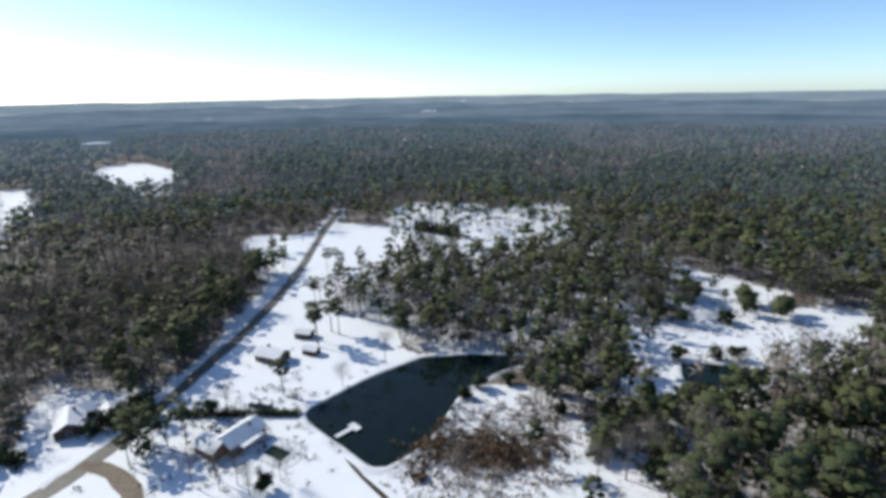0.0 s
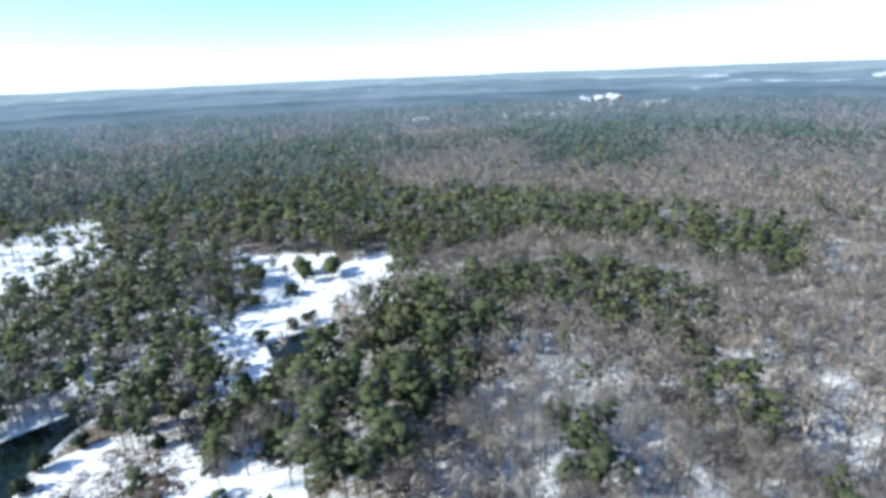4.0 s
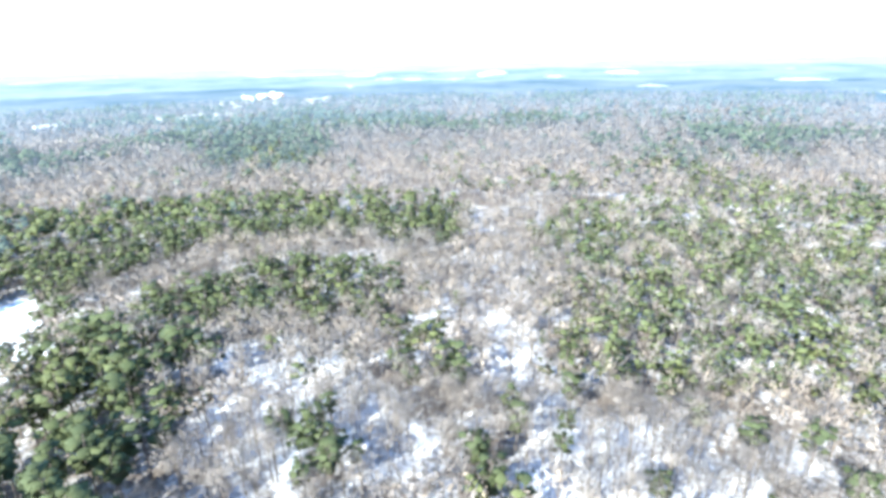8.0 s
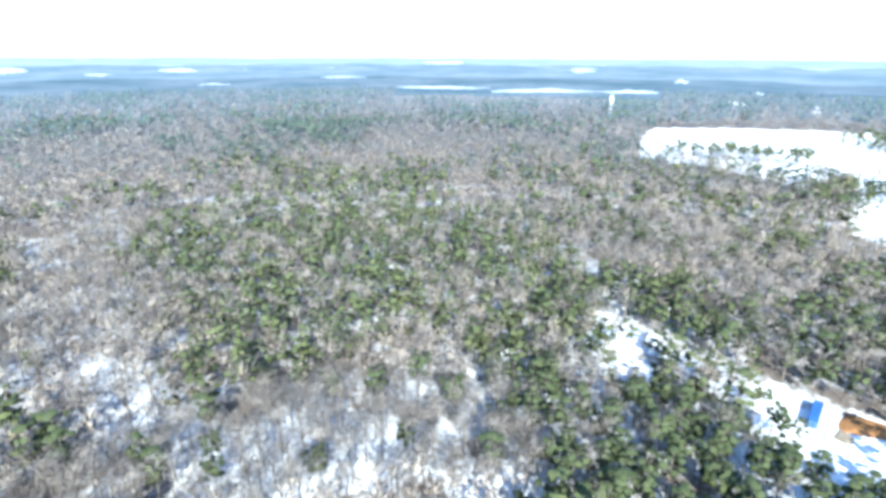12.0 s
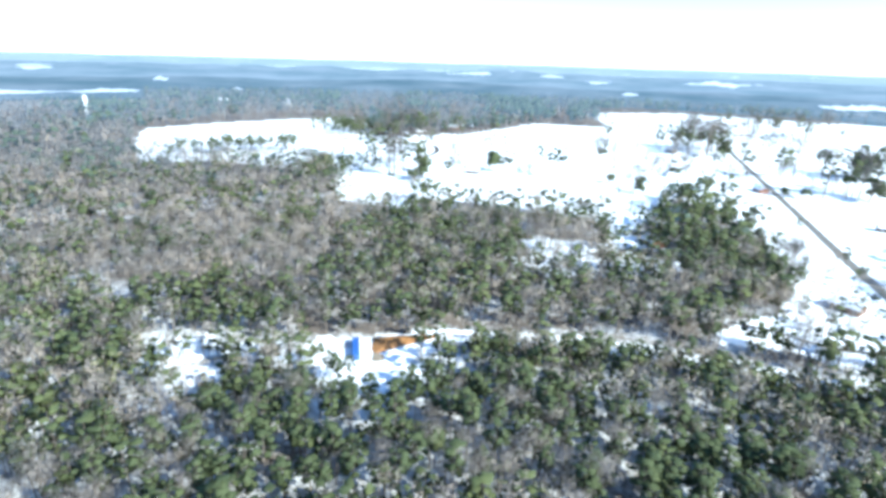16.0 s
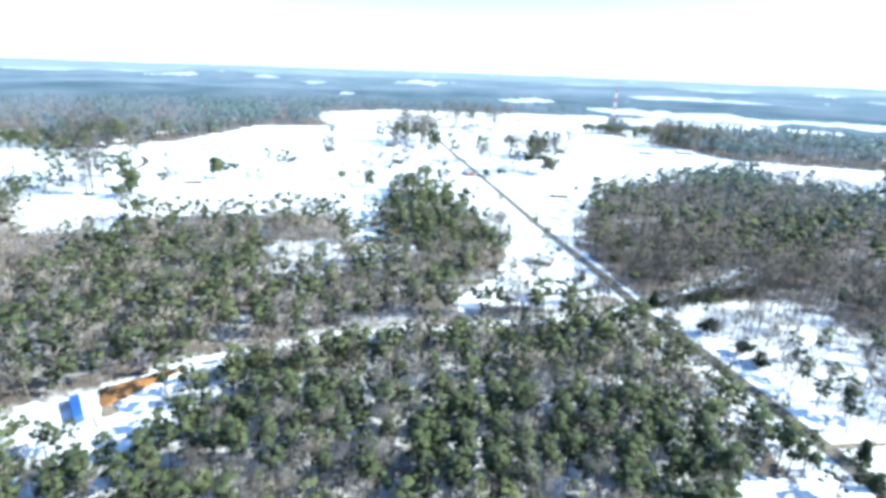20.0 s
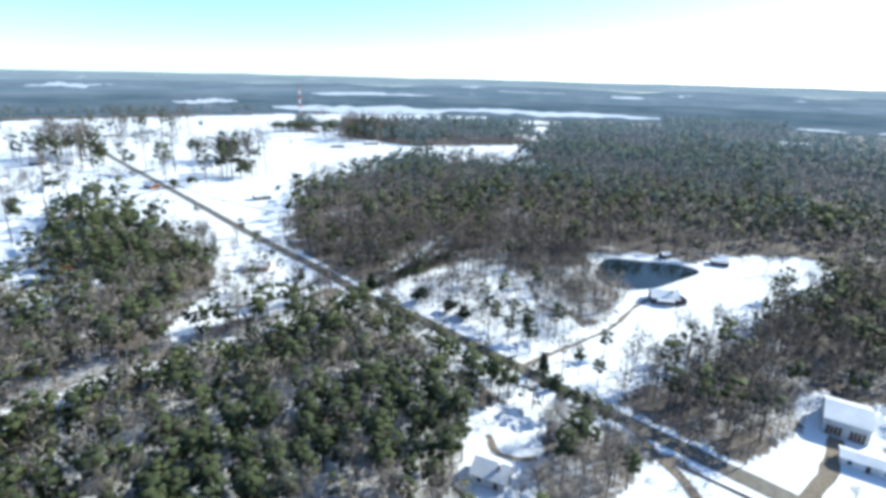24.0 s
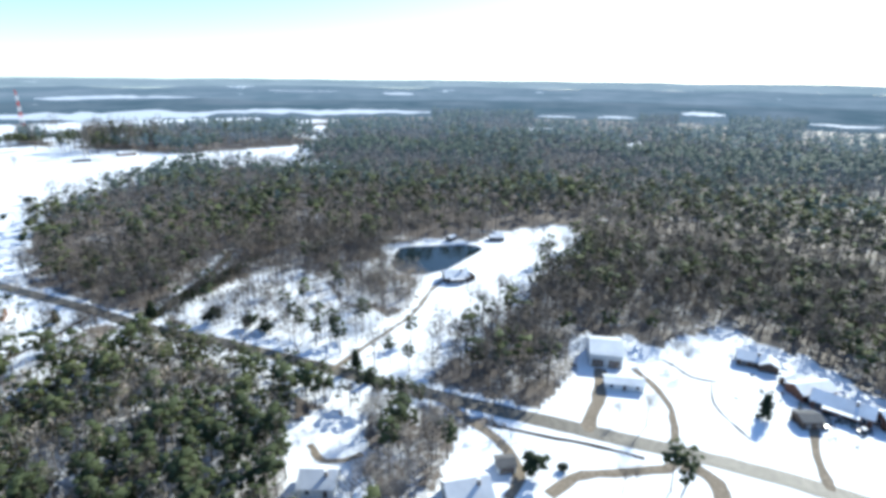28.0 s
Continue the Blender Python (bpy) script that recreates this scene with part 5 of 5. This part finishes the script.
LANES = [([(-65, 300), (-48, 320), (-52, 345)], 1.6, "dark curved drive on a snowy slope"),
           ([(-95, 262), (-78, 285), (-62, 300)], 1.4, "dark drive off the country road"),
           ([(97, -540), (86, -570), (84, -600), (93, -634)], 6.0, "curved dark field pond and drive"),
           ([(-98, -517), (-106, -560), (-119, -622)], 1.4, "thin dark field track in snow"),
           ([(-165, -455), (-180, -452), (-200, -455), (-222, -462)], 2.6, "brown side lane joining the road"),
           ([(-205, -565), (-230, -560), (-256, -552)], 3.0, "dark farm lane across the road"),
           ([(-20, -479), (10, -476), (24, -478)], 2.0, "brown worn strip before a field house")]
for line, w, lab in DITCHES + LANES:
    strip("ditch", line, w, SOIL, 0.08, lab, "ditch", 0.5, "structure", seed=int(10 * w))


# ---- single trees and shrubs ----
def cedar_model(g, h, wide):
    """A dense dark evergreen, narrowing to the top."""
    n = 26
    q = np.linspace(0.1, 0.98, n)
    a = np.arange(n) * 2.4
    rr = wide * (1.0 - q) ** 0.7 * g.uniform(0.55, 0.9, n)
    cs = np.stack([np.cos(a) * rr, np.sin(a) * rr, q * h], -1)
    heart = np.array([0, 0, h * 0.4])
    core = tufts(g, cs * np.array([0.8, 0.8, 0.97]), 0.3 * wide + 0.1, 0.9, True, heart)
    return cone((0, 0, -0.2), (0, 0, h * 0.85), 0.16, 0.05, 6), gather([core, flakes(g, cs, 0.19 * wide + 0.1, 0.4, 24, 0.7, 0.6)])


def round_model(g, h, wide):
    """A rounded evergreen shrub or tree with foliage nearly to the ground."""
    n = 26
    u = g.normal(0, 1, (n, 3))
    u /= np.linalg.norm(u, axis=1, keepdims=True)
    low = 0.2 if h > 8 else 0.06
    cs = u * np.array([wide, wide, h * 0.5 * (1 - low)]) * g.uniform(0.3, 0.98, (n, 1)) + np.array([0, 0, h * (0.5 + 0.5 * low)])
    heart = np.array([0, 0, h * 0.5])
    core = tufts(g, heart + (cs - heart) * 0.9, 0.24 * wide + 0.1, 0.75, True, heart, 0.5)
    return cone((0, 0, -0.2), (0, 0, h * 0.6), 0.2, 0.08, 6), gather([core, flakes(g, cs, 0.2 * wide + 0.1, max(0.32, 0.08 * wide), 30, 0.75, 0.6)])


def single(name, label, model, leaf, x, y, s=1.0):
    root = tree_thing(name, label, model, leaf, "")
    root.matrix_basis = pose(x, y, float(far_height(np.hypot(x, y))), 0, 0, (x * 37 + y * 11) % 360) @ Matrix.Scale(s, 4)
    return root


g = np.random.default_rng(17)
for x, y, h, w, lab in ((-158, 65, 8.5, 2.6, "dark cone-shaped cedar in a snowy yard"), (-154, -68, 7.5, 2.4, "dark cedar beside a farm drive"), (-147, -60, 5, 1.8, "small dark cedar near the road"), (-157, -203, 6, 2.2, "small dark cedar beside the road"), (-122, -188, 6, 2.0, "small dark cedar near the junction"),
                        (-12, 372, 7, 2.4, "dark cedar of a hedge row"), (-172, -169, 7, 3.0, "dark cedar at the junction")):
    single("cedar", lab, cedar_model(g, h, w), CEDAR, x, y)
for k in range(11):
    single("cedar", "dark dense cedar in a straight row", cedar_model(g, 9.0, 2.6), CEDAR, -43 + k * 3.2, 381 - k * 1.9)
FIELD_EVERGREENS = [(16, -497, 20, 11, "large round tree beside a field house"), (-340, -559, 22, 12, "large round tree in an open field"), (-292, -453, 18, 9, "round tree in a snowfield by the road"), (-88, -473, 9, 5, "lone round tree in an open snowfield"), (79, -474, 16, 9, "round evergreen at a field's edge"), (-246, -656, 19, 9, "dark round tree by the road"), (-321, -412, 7, 4.5, "small round tree in a snowfield"), (-116, -474, 9, 4, "evergreen in an open snowfield"), (82, -439, 12, 6, "rounded evergreen at a field's near edge"), (75, -446, 14, 6, "tall rounded evergreen at a field's near edge"), (-110, -462, 10, 4, "evergreen in the roadside snowfield"), (-168, -465, 12, 5, "evergreen with a bare lower trunk in a snowfield"), (-105, -433, 11, 4.5, "evergreen at the edge of a snowfield"), (-365, -589, 17, 9, "large dark tree in an open field"), (-239, -453, 9, 5, "dark evergreen close beside the road"), (-228, -462, 8, 4.5, "dark evergreen close beside the road"), (-280, -386, 4, 2.5, "low dark shrub near a field house")]
POND_EVERGREENS = [(105, 252, 11.2, 6.8, "dark round evergreen in a snowy field"), (129, 241, 11.2, 6.1, "round evergreen tree in a snowy field"), (141, 231, 9.8, 5.4, "round evergreen by a field"), (78, 186, 6.9, 3.4, "round evergreen at a small pond"), (92, 187, 5.8, 3.4, "round evergreen above a small pond"), (100, 187, 6.9, 3.4, "round evergreen on a pond bank"), (104, 243, 11.2, 6.1, "round evergreen in an open field"), (123, 229, 9.8, 5.4, "round evergreen in an open field"), (137, 225, 9.8, 5.4, "round grey-green tree in a field"), (91, 218, 8.4, 3.5, "slim evergreen in patchy snow"), (83, 224, 9.8, 4.1, "dark evergreen in patchy snow"), (84, 243, 11.2, 5.4, "dark evergreen at the field edge")]
HILL_EVERGREENS = [(110, 220, 7.0, 4.1, "low evergreen in a field"), (54, 143, 9.2, 5.2, "dark round evergreen by brush"), (70, 153, 8.0, 4.6, "dark evergreen below a pond"), (79, 150, 9.2, 5.2, "dark evergreen below a pond"), (56, 135, 6.9, 4.0, "dark evergreen in patchy snow"), (67, 152, 8.0, 4.6, "dark evergreen in patchy snow"), (37, 132, 8.0, 4.6, "dark evergreen in patchy snow"), (43, 142, 6.9, 4.0, "dark evergreen beside brush"), (82, 228, 11.2, 5.4, "dark evergreen at a field edge"), (2, 164, 5.8, 3.4, "dark shrub by the pond"), (40, 135, 8.5, 4.2, "dark olive evergreen in patchy snow"), (45, 142, 6.5, 3.6, "dark olive evergreen in patchy snow"), (62, 150, 8.2, 4.6, "olive evergreen near a small pond"), (71, 156, 8.2, 4.2, "olive evergreen near a small pond"), (52, 130, 6, 3.4, "low evergreen in patchy snow"), (34, 128, 5, 3.0, "low dark shrub beside brush"), (58, 158, 5.5, 3.0, "slim evergreen in patchy snow"), (66, 141, 8.3, 4.4, "olive evergreen at the pines' edge"), (77, 160, 6.5, 3.8, "dark evergreen below a small pond"), (48, 120, 7, 3.8, "dark evergreen at the pines' edge"), (28, 150, 4, 2.4, "low dark shrub in patchy snow"), (20, 171, 5, 3.0, "round shrub on the pond bank"), (-3, 158, 4, 2.6, "round shrub on the pond bank"), (12, 167, 5, 2.8, "round shrub on the pond bank")]
YARD_EVERGREENS = [(-116, -2, 7.9, 4.1, "round dark evergreen tree in a snowy yard"), (-120, 5, 2.0, 1.1, "small round shrub in snow"), (-106, 144, 5, 3.6, "round green evergreen beside the road"), (-174, -123, 7.2, 3.6, "round evergreen beside the road"), (-172, -114, 5.9, 3.4, "low round evergreen beside the road"), (-174, -140, 7.2, 4.4, "dark round evergreen in snow"), (-85, 144, 7, 2.8, "dark evergreen by a yard fence"), (-55, 112, 6, 2.6, "dark evergreen near the pool")]
for x, y, h, w, lab in FIELD_EVERGREENS + POND_EVERGREENS + HILL_EVERGREENS + YARD_EVERGREENS:
    single("evergreen", lab, round_model(g, h, w), CEDAR if h < 8 else NEEDLES, x, y)
YARD_PINES = [(-119, 32, 0.95), (-121, 36, 0.85), (-117, 34, 0.7)]
DRIVE_PINES = [(-157, -49, 0.78), (-160, -57, 0.72), (-163, -78, 0.98), (-172, -84, 0.91), (-181, -76, 0.98), (-179, -55, 0.78), (-166, -89, 0.85), (-169, -97, 0.78)]
FARM_PINES = [(-66, 158, 1.0), (-64, 194, 1.25), (-62, 208, 1.25), (-66, 200, 1.12), (-58, 205, 1.12), (-103, 128, 0.88), (-95, 123, 0.94), (-98, 131, 0.81), (-91, 129, 0.88), (-91, 137, 0.69), (-93, 126, 0.88), (-91, 119, 0.75), (-103, 133, 0.81), (-87, 132, 0.75), (-97, 120, 0.88), (-100, 126, 0.88), (-85, 138, 0.62), (-122, 158, 1.0), (-113, 146, 1.12), (-77, 235, 1.0)]
EAST_FIELD_PINES = [(96, 256, 0.8), (118, 252, 0.75), (75, 205, 0.8), (68, 192, 0.85), (72, 214, 0.8), (126, 262, 0.8), (118, 238, 0.6), (98, 228, 0.7), (142, 246, 0.7)]
CABIN_PINES = [(-138, -60, 0.75), (-137, -55, 0.8), (-138, -50, 0.7), (-136, -44, 0.8), (-133, -39, 0.75), (-130, -46, 0.7), (-127, -41, 0.8), (-120, -44, 0.7), (-122, -38, 0.75), (-114, -41, 0.7), (-134, -52, 0.65)]
SITE_PINES = [(53, -141, 0.75), (49, -138, 0.8), (46, -140, 0.7), (60, -150, 0.6)]
ROAD_FIELD_PINES = [(-115, 300, 0.8), (-131, 323, 0.8), (-77, 285, 0.85), (-63, 280, 0.8), (-84, 300, 0.8), (-72, 262, 1.0), (-86, 289, 0.9), (-66, 290, 1.0), (-51, 300, 1.1), (-52, 336, 1.0), (-125, 330, 0.9), (-130, 289, 1.0), (-40, 300, 1.0), (-128, 318, 0.8), (-120, 352, 0.8)]
ROADSIDE_PINES = [(-180, -287, 0.8), (-184, -347, 0.7), (-149, -319, 0.8), (-176, -266, 0.7), (-130, -205, 0.6)]
BANK_PINES = [(1, 198, 0.75), (5, 198, 0.87), (13, 193, 0.99), (18, 193, 1.11), (28, 181, 0.75), (39, 174, 0.87), (45, 166, 0.99), (52, 160, 1.11), (38, 156, 0.75), (20, 165, 0.87), (32, 169, 0.99), (53, 147, 1.11)]
for label, rows in (("dark green pine on the bank of a pond", BANK_PINES), ("green pine beside a snowy yard drive", YARD_PINES), ("slender green pine beside a farm drive", DRIVE_PINES), ("green pine in the snow near a farmhouse", FARM_PINES), ("green pine standing alone in a snowy field", EAST_FIELD_PINES), ("slender green pine beside a cabin clearing", CABIN_PINES), ("green pine at the edge of cleared snow", SITE_PINES), ("green pine standing alone on a snowy hillside", ROAD_FIELD_PINES), ("green pine beside the country road", ROADSIDE_PINES)):
    for k, (x, y, s) in enumerate(rows):
        single("yard_pine", label, PINES[3][(k + len(rows)) % 6], NEEDLES, x, y, s)
YARD_TREES = [(-145, 29, 0.77), (-146, 21, 0.46), (-282, -10, 0.88), (-288, -6, 0.88), (-322, -18, 0.77), (-330, -12, 0.77), (-183, 47, 0.66), (-188, 44, 0.66), (-117, 23, 0.55), (-115, 20, 0.55)]
ORCHARD_TREES = [(-191, -160, 0.92), (-196, -153, 0.98), (-182, -135, 0.8), (-191, -134, 0.86), (-207, -139, 0.92), (-213, -129, 0.92), (-205, -172, 0.92), (-179, -95, 0.8), (-187, -85, 0.8)]
FARM_TREES = [(-46, 162, 0.75), (-34, 181, 0.85), (-81, 147, 0.75), (-70, 116, 0.75), (-63, 114, 0.75), (-75, 113, 0.75), (-67, 112, 0.7), (-58, 110, 0.7), (-52, 116, 0.6)]
FIELD_TREES = [(-223, -631, 1.0), (-204, -667, 1.0), (-188, -733, 1.0), (-277, -559, 0.9), (-275, -481, 0.9), (-255, -478, 0.8), (-568, -743, 1.0), (-18, -492, 0.7), (111, -481, 0.9)]
HOUSE_TREES = [(128, -464, 0.8), (122, -474, 0.9), (108, -457, 1.1), (-8, -477, 0.9), (-17, -471, 1.0), (-134, -514, 1.2), (-131, -537, 1.3), (-130, -507, 1.2), (-129, -479, 0.9), (-232, -777, 1.4), (-259, -777, 1.5), (-175, -560, 0.9), (-214, -507, 0.8), (-246, -538, 1.0)]
ROADSIDE_TREES = [(-277, -503, 0.9), (-286, -502, 1.0), (-296, -501, 0.9), (-282, -445, 1.2), (-291, -440, 1.3), (-316, -592, 1.5), (-310, -580, 1.4), (-334, -560, 1.3), (-542, -745, 1.6), (-434, -565, 1.0), (-318, -416, 0.6), (-165, -456, 0.8), (-245, -572, 1.0), (-192, -560, 0.9), (-121, -491, 1.0), (-143, -535, 1.1), (-171, -556, 1.1), (-203, -562, 1.0), (-116, -500, 0.9)]
for label, rows in (("bare hardwood tree in a snowy yard", YARD_TREES), ("bare hardwood tree in a snowy roadside field", ORCHARD_TREES), ("bare hardwood tree in a snowy farmyard", FARM_TREES), ("bare hardwood tree alone in an open snowfield", FIELD_TREES), ("large bare hardwood tree beside a field house", HOUSE_TREES), ("bare hardwood tree near the country road", ROADSIDE_TREES)):
    for k, (x, y, s) in enumerate(rows):
        single("yard_tree", label, BARES[3][(k + len(rows)) % 6], DARK_SHADED_TWIGS, x, y, s)


# ---- brush, field trees and hedges that nobody could count ----
def scatter(name, label, n, centre, spread, seed, leaf, h=(0.6, 1.8), poly=None):
    g = np.random.default_rng(seed)
    x, y = g.normal(centre[0], spread[0], n), g.normal(centre[1], spread[1], n)
    if poly:
        k = inside(x, y, poly)
        x, y = x[k], y[k]
    z = g.uniform(*h, len(x))
    cs = np.column_stack([x, y, z * 0.5])
    v, f, nr = flakes(g, cs, 0.55, 0.5, 9, 0.7, 0.55, cs)
    v[:, 2] = np.abs(v[:, 2])
    return tagged(soup(name, v, f, nr, [leaf]), label, "brush", kind="stuff")


scatter("brush", "brown thorny brush in patchy snow by the pond", 900, (6, 131), (16, 12), 61, BRUSH, poly=BRUSH_FIELD)
scatter("patchy_brush", "brown brush and briars in patchy snow", 1100, (44, 140), (17, 13), 60, BRUSH, (0.6, 1.9), poly=PATCHY_GROUND + [(20, 124)])
scatter("brush_thicket", "reddish brown thicket beside the pond", 650, (4, 129), (10, 5), 62, BRUSH, (0.8, 2.2))
scatter("bank_reeds", "dry yellow-brown reeds on the pond bank", 420, (-14, 139), (4, 14), 63, BRUSH, (0.6, 1.5), poly=[(-26, 118), (-14, 118), (6, 165), (-2, 168), (-12, 140)])
for nm, lab, line, wd, n, tall in (("yard_hedge", "low dark hedge along a yard fence", [(-98, 144), (-73, 145.4), (-57, 146)], 0.6, 260, 1.6), ("road_hedge", "tall dark hedge beside the road", [(-118, 133), (-114, 142), (-110, 152)], 1.6, 420, 4.5), ("garden_hedge", "clipped dark hedge behind a house", [(-150, 128), (-140, 122), (-128, 119)], 1.5, 260, 3.5)):
    c = smooth_line(line, 1.0)
    pick = g.integers(0, len(c), n)
    cs = np.column_stack([c[pick] + g.normal(0, wd, (n, 2)), g.uniform(0.3, tall, n)])
    v, f, nr = flakes(g, cs, 0.5, 0.5, 9, 0.8, 0.7, cs)
    v[:, 2] = np.abs(v[:, 2])
    tagged(soup(nm, v, f, nr, [CEDAR]), lab, "hedge", kind="stuff")
scatter("hedge", "dark evergreen hedge beside a side road", 900, (-205, -168), (22, 3.0), 64, CEDAR, (1.0, 4.5))
scatter("yard_brush", "scattered dry brush in a snowy field", 500, (-195, -115), (22, 28), 65, BRUSH, poly=POND_FIELD)
scatter("field_brush", "thin brush in the east field", 300, (110, 225), (25, 30), 66, BRUSH, poly=EAST_FIELD)
scatter("field_shrubs", "scattered shrubs round the field houses", 700, (-250, -560), (110, 130), 67, CEDAR, (0.8, 2.6), poly=NORTH_FIELD)
scatter("farm_shrubs", "shrubs and brush round the farm", 260, (-75, 140), (18, 20), 68, CEDAR, (0.4, 1.6), poly=FARM_CLEARING)
scatter("house_shrubs", "low dark shrubs before a long house", 80, (-165, 84), (7, 8), 69, CEDAR, (0.4, 1.4))
g = np.random.default_rng(77)
for name, label, cx, cy, sd, n in (("field_grove", "bare trees and evergreens round a roadside farm", -232, -690, 30, 64), ("field_grove", "trees round a farmhouse in the fields", -338, -555, 17, 18), ("field_grove", "trees beside a house near the road", -284, -468, 15, 18),
                                   ("field_grove", "trees round farmhouses at a field's edge", 145, -690, 42, 44), ("field_grove", "trees on the far snowfield", -395, -890, 46, 34), ("field_grove", "trees behind a field house", 5, -500, 14, 5), ("field_grove", "trees at the field's near edge", 95, -478, 26, 22),
                                   ("field_grove", "thin trees in the roadside field", -130, -500, 50, 20), ("field_grove", "trees along the country road", -255, -560, 26, 16), ("field_grove", "trees round a pale barn", -600, -610, 40, 60), ("field_pines", "dark green pines at a snowfield's near edge", 160, -446, 21, 84), ("roadside_grove", "thin mixed trees between track and road", -122, -212, 17, 30), ("roadside_grove", "thin trees beside the country road", -152, -262, 12, 16), ("roadside_grove", "young trees at a field corner", -166, -236, 7, 8), ("field_grove", "trees at the junction", -148, -215, 14, 12)):
    x, y = g.normal(cx, sd, n), g.normal(cy, sd, n)
    keep = ~near_line(x, y, MAIN_ROAD, 6.0)
    x, y = x[keep], y[keep]
    d, grow = 2, 0.55 if cy > -330 else 1.6
    if name == "field_pines":
        join_woods(name, label, PINES[d], x, y, [BARK, NEEDLES], 299, (0.85, 1.2))
        continue
    join_woods(name, label, BARES[d], x[::2], y[::2], [BARK, DARK_SHADED_TWIGS if cy < -330 else TWIGS], int(300 - cx), (1.2 * grow, 1.7 * grow))
    join_woods(name, label, PINES[d], x[1::2], y[1::2], [BARK, NEEDLES], int(301 - cx), (0.95 * grow, 1.4 * grow))
for name, label, n, a, b, wide in (("tree_strip", "dark strip of woods between snowy fields", 420, (-640, -735), (-930, -560), 26), ("tree_strip_far", "dark strip of trees on a snowy ridge", 260, (-590, -620), (-860, -470), 22), ("tree_strip_north", "bare grey woods at the far edge of a snowfield", 170, (218, -676), (223, -783), 26), ("tree_strip_east", "trees along a field road", 90, (240, -560), (330, -500), 16), ("tree_strip_road", "trees along a far field boundary", 120, (-560, -770), (-640, -735), 14)):
    t = g.random(n)
    x, y = a[0] + (b[0] - a[0]) * t + g.normal(0, wide, n), a[1] + (b[1] - a[1]) * t + g.normal(0, wide * 0.6, n)
    join_woods(name, label, PINES[1], x, y, [BARK, NEEDLES], 80 + n)
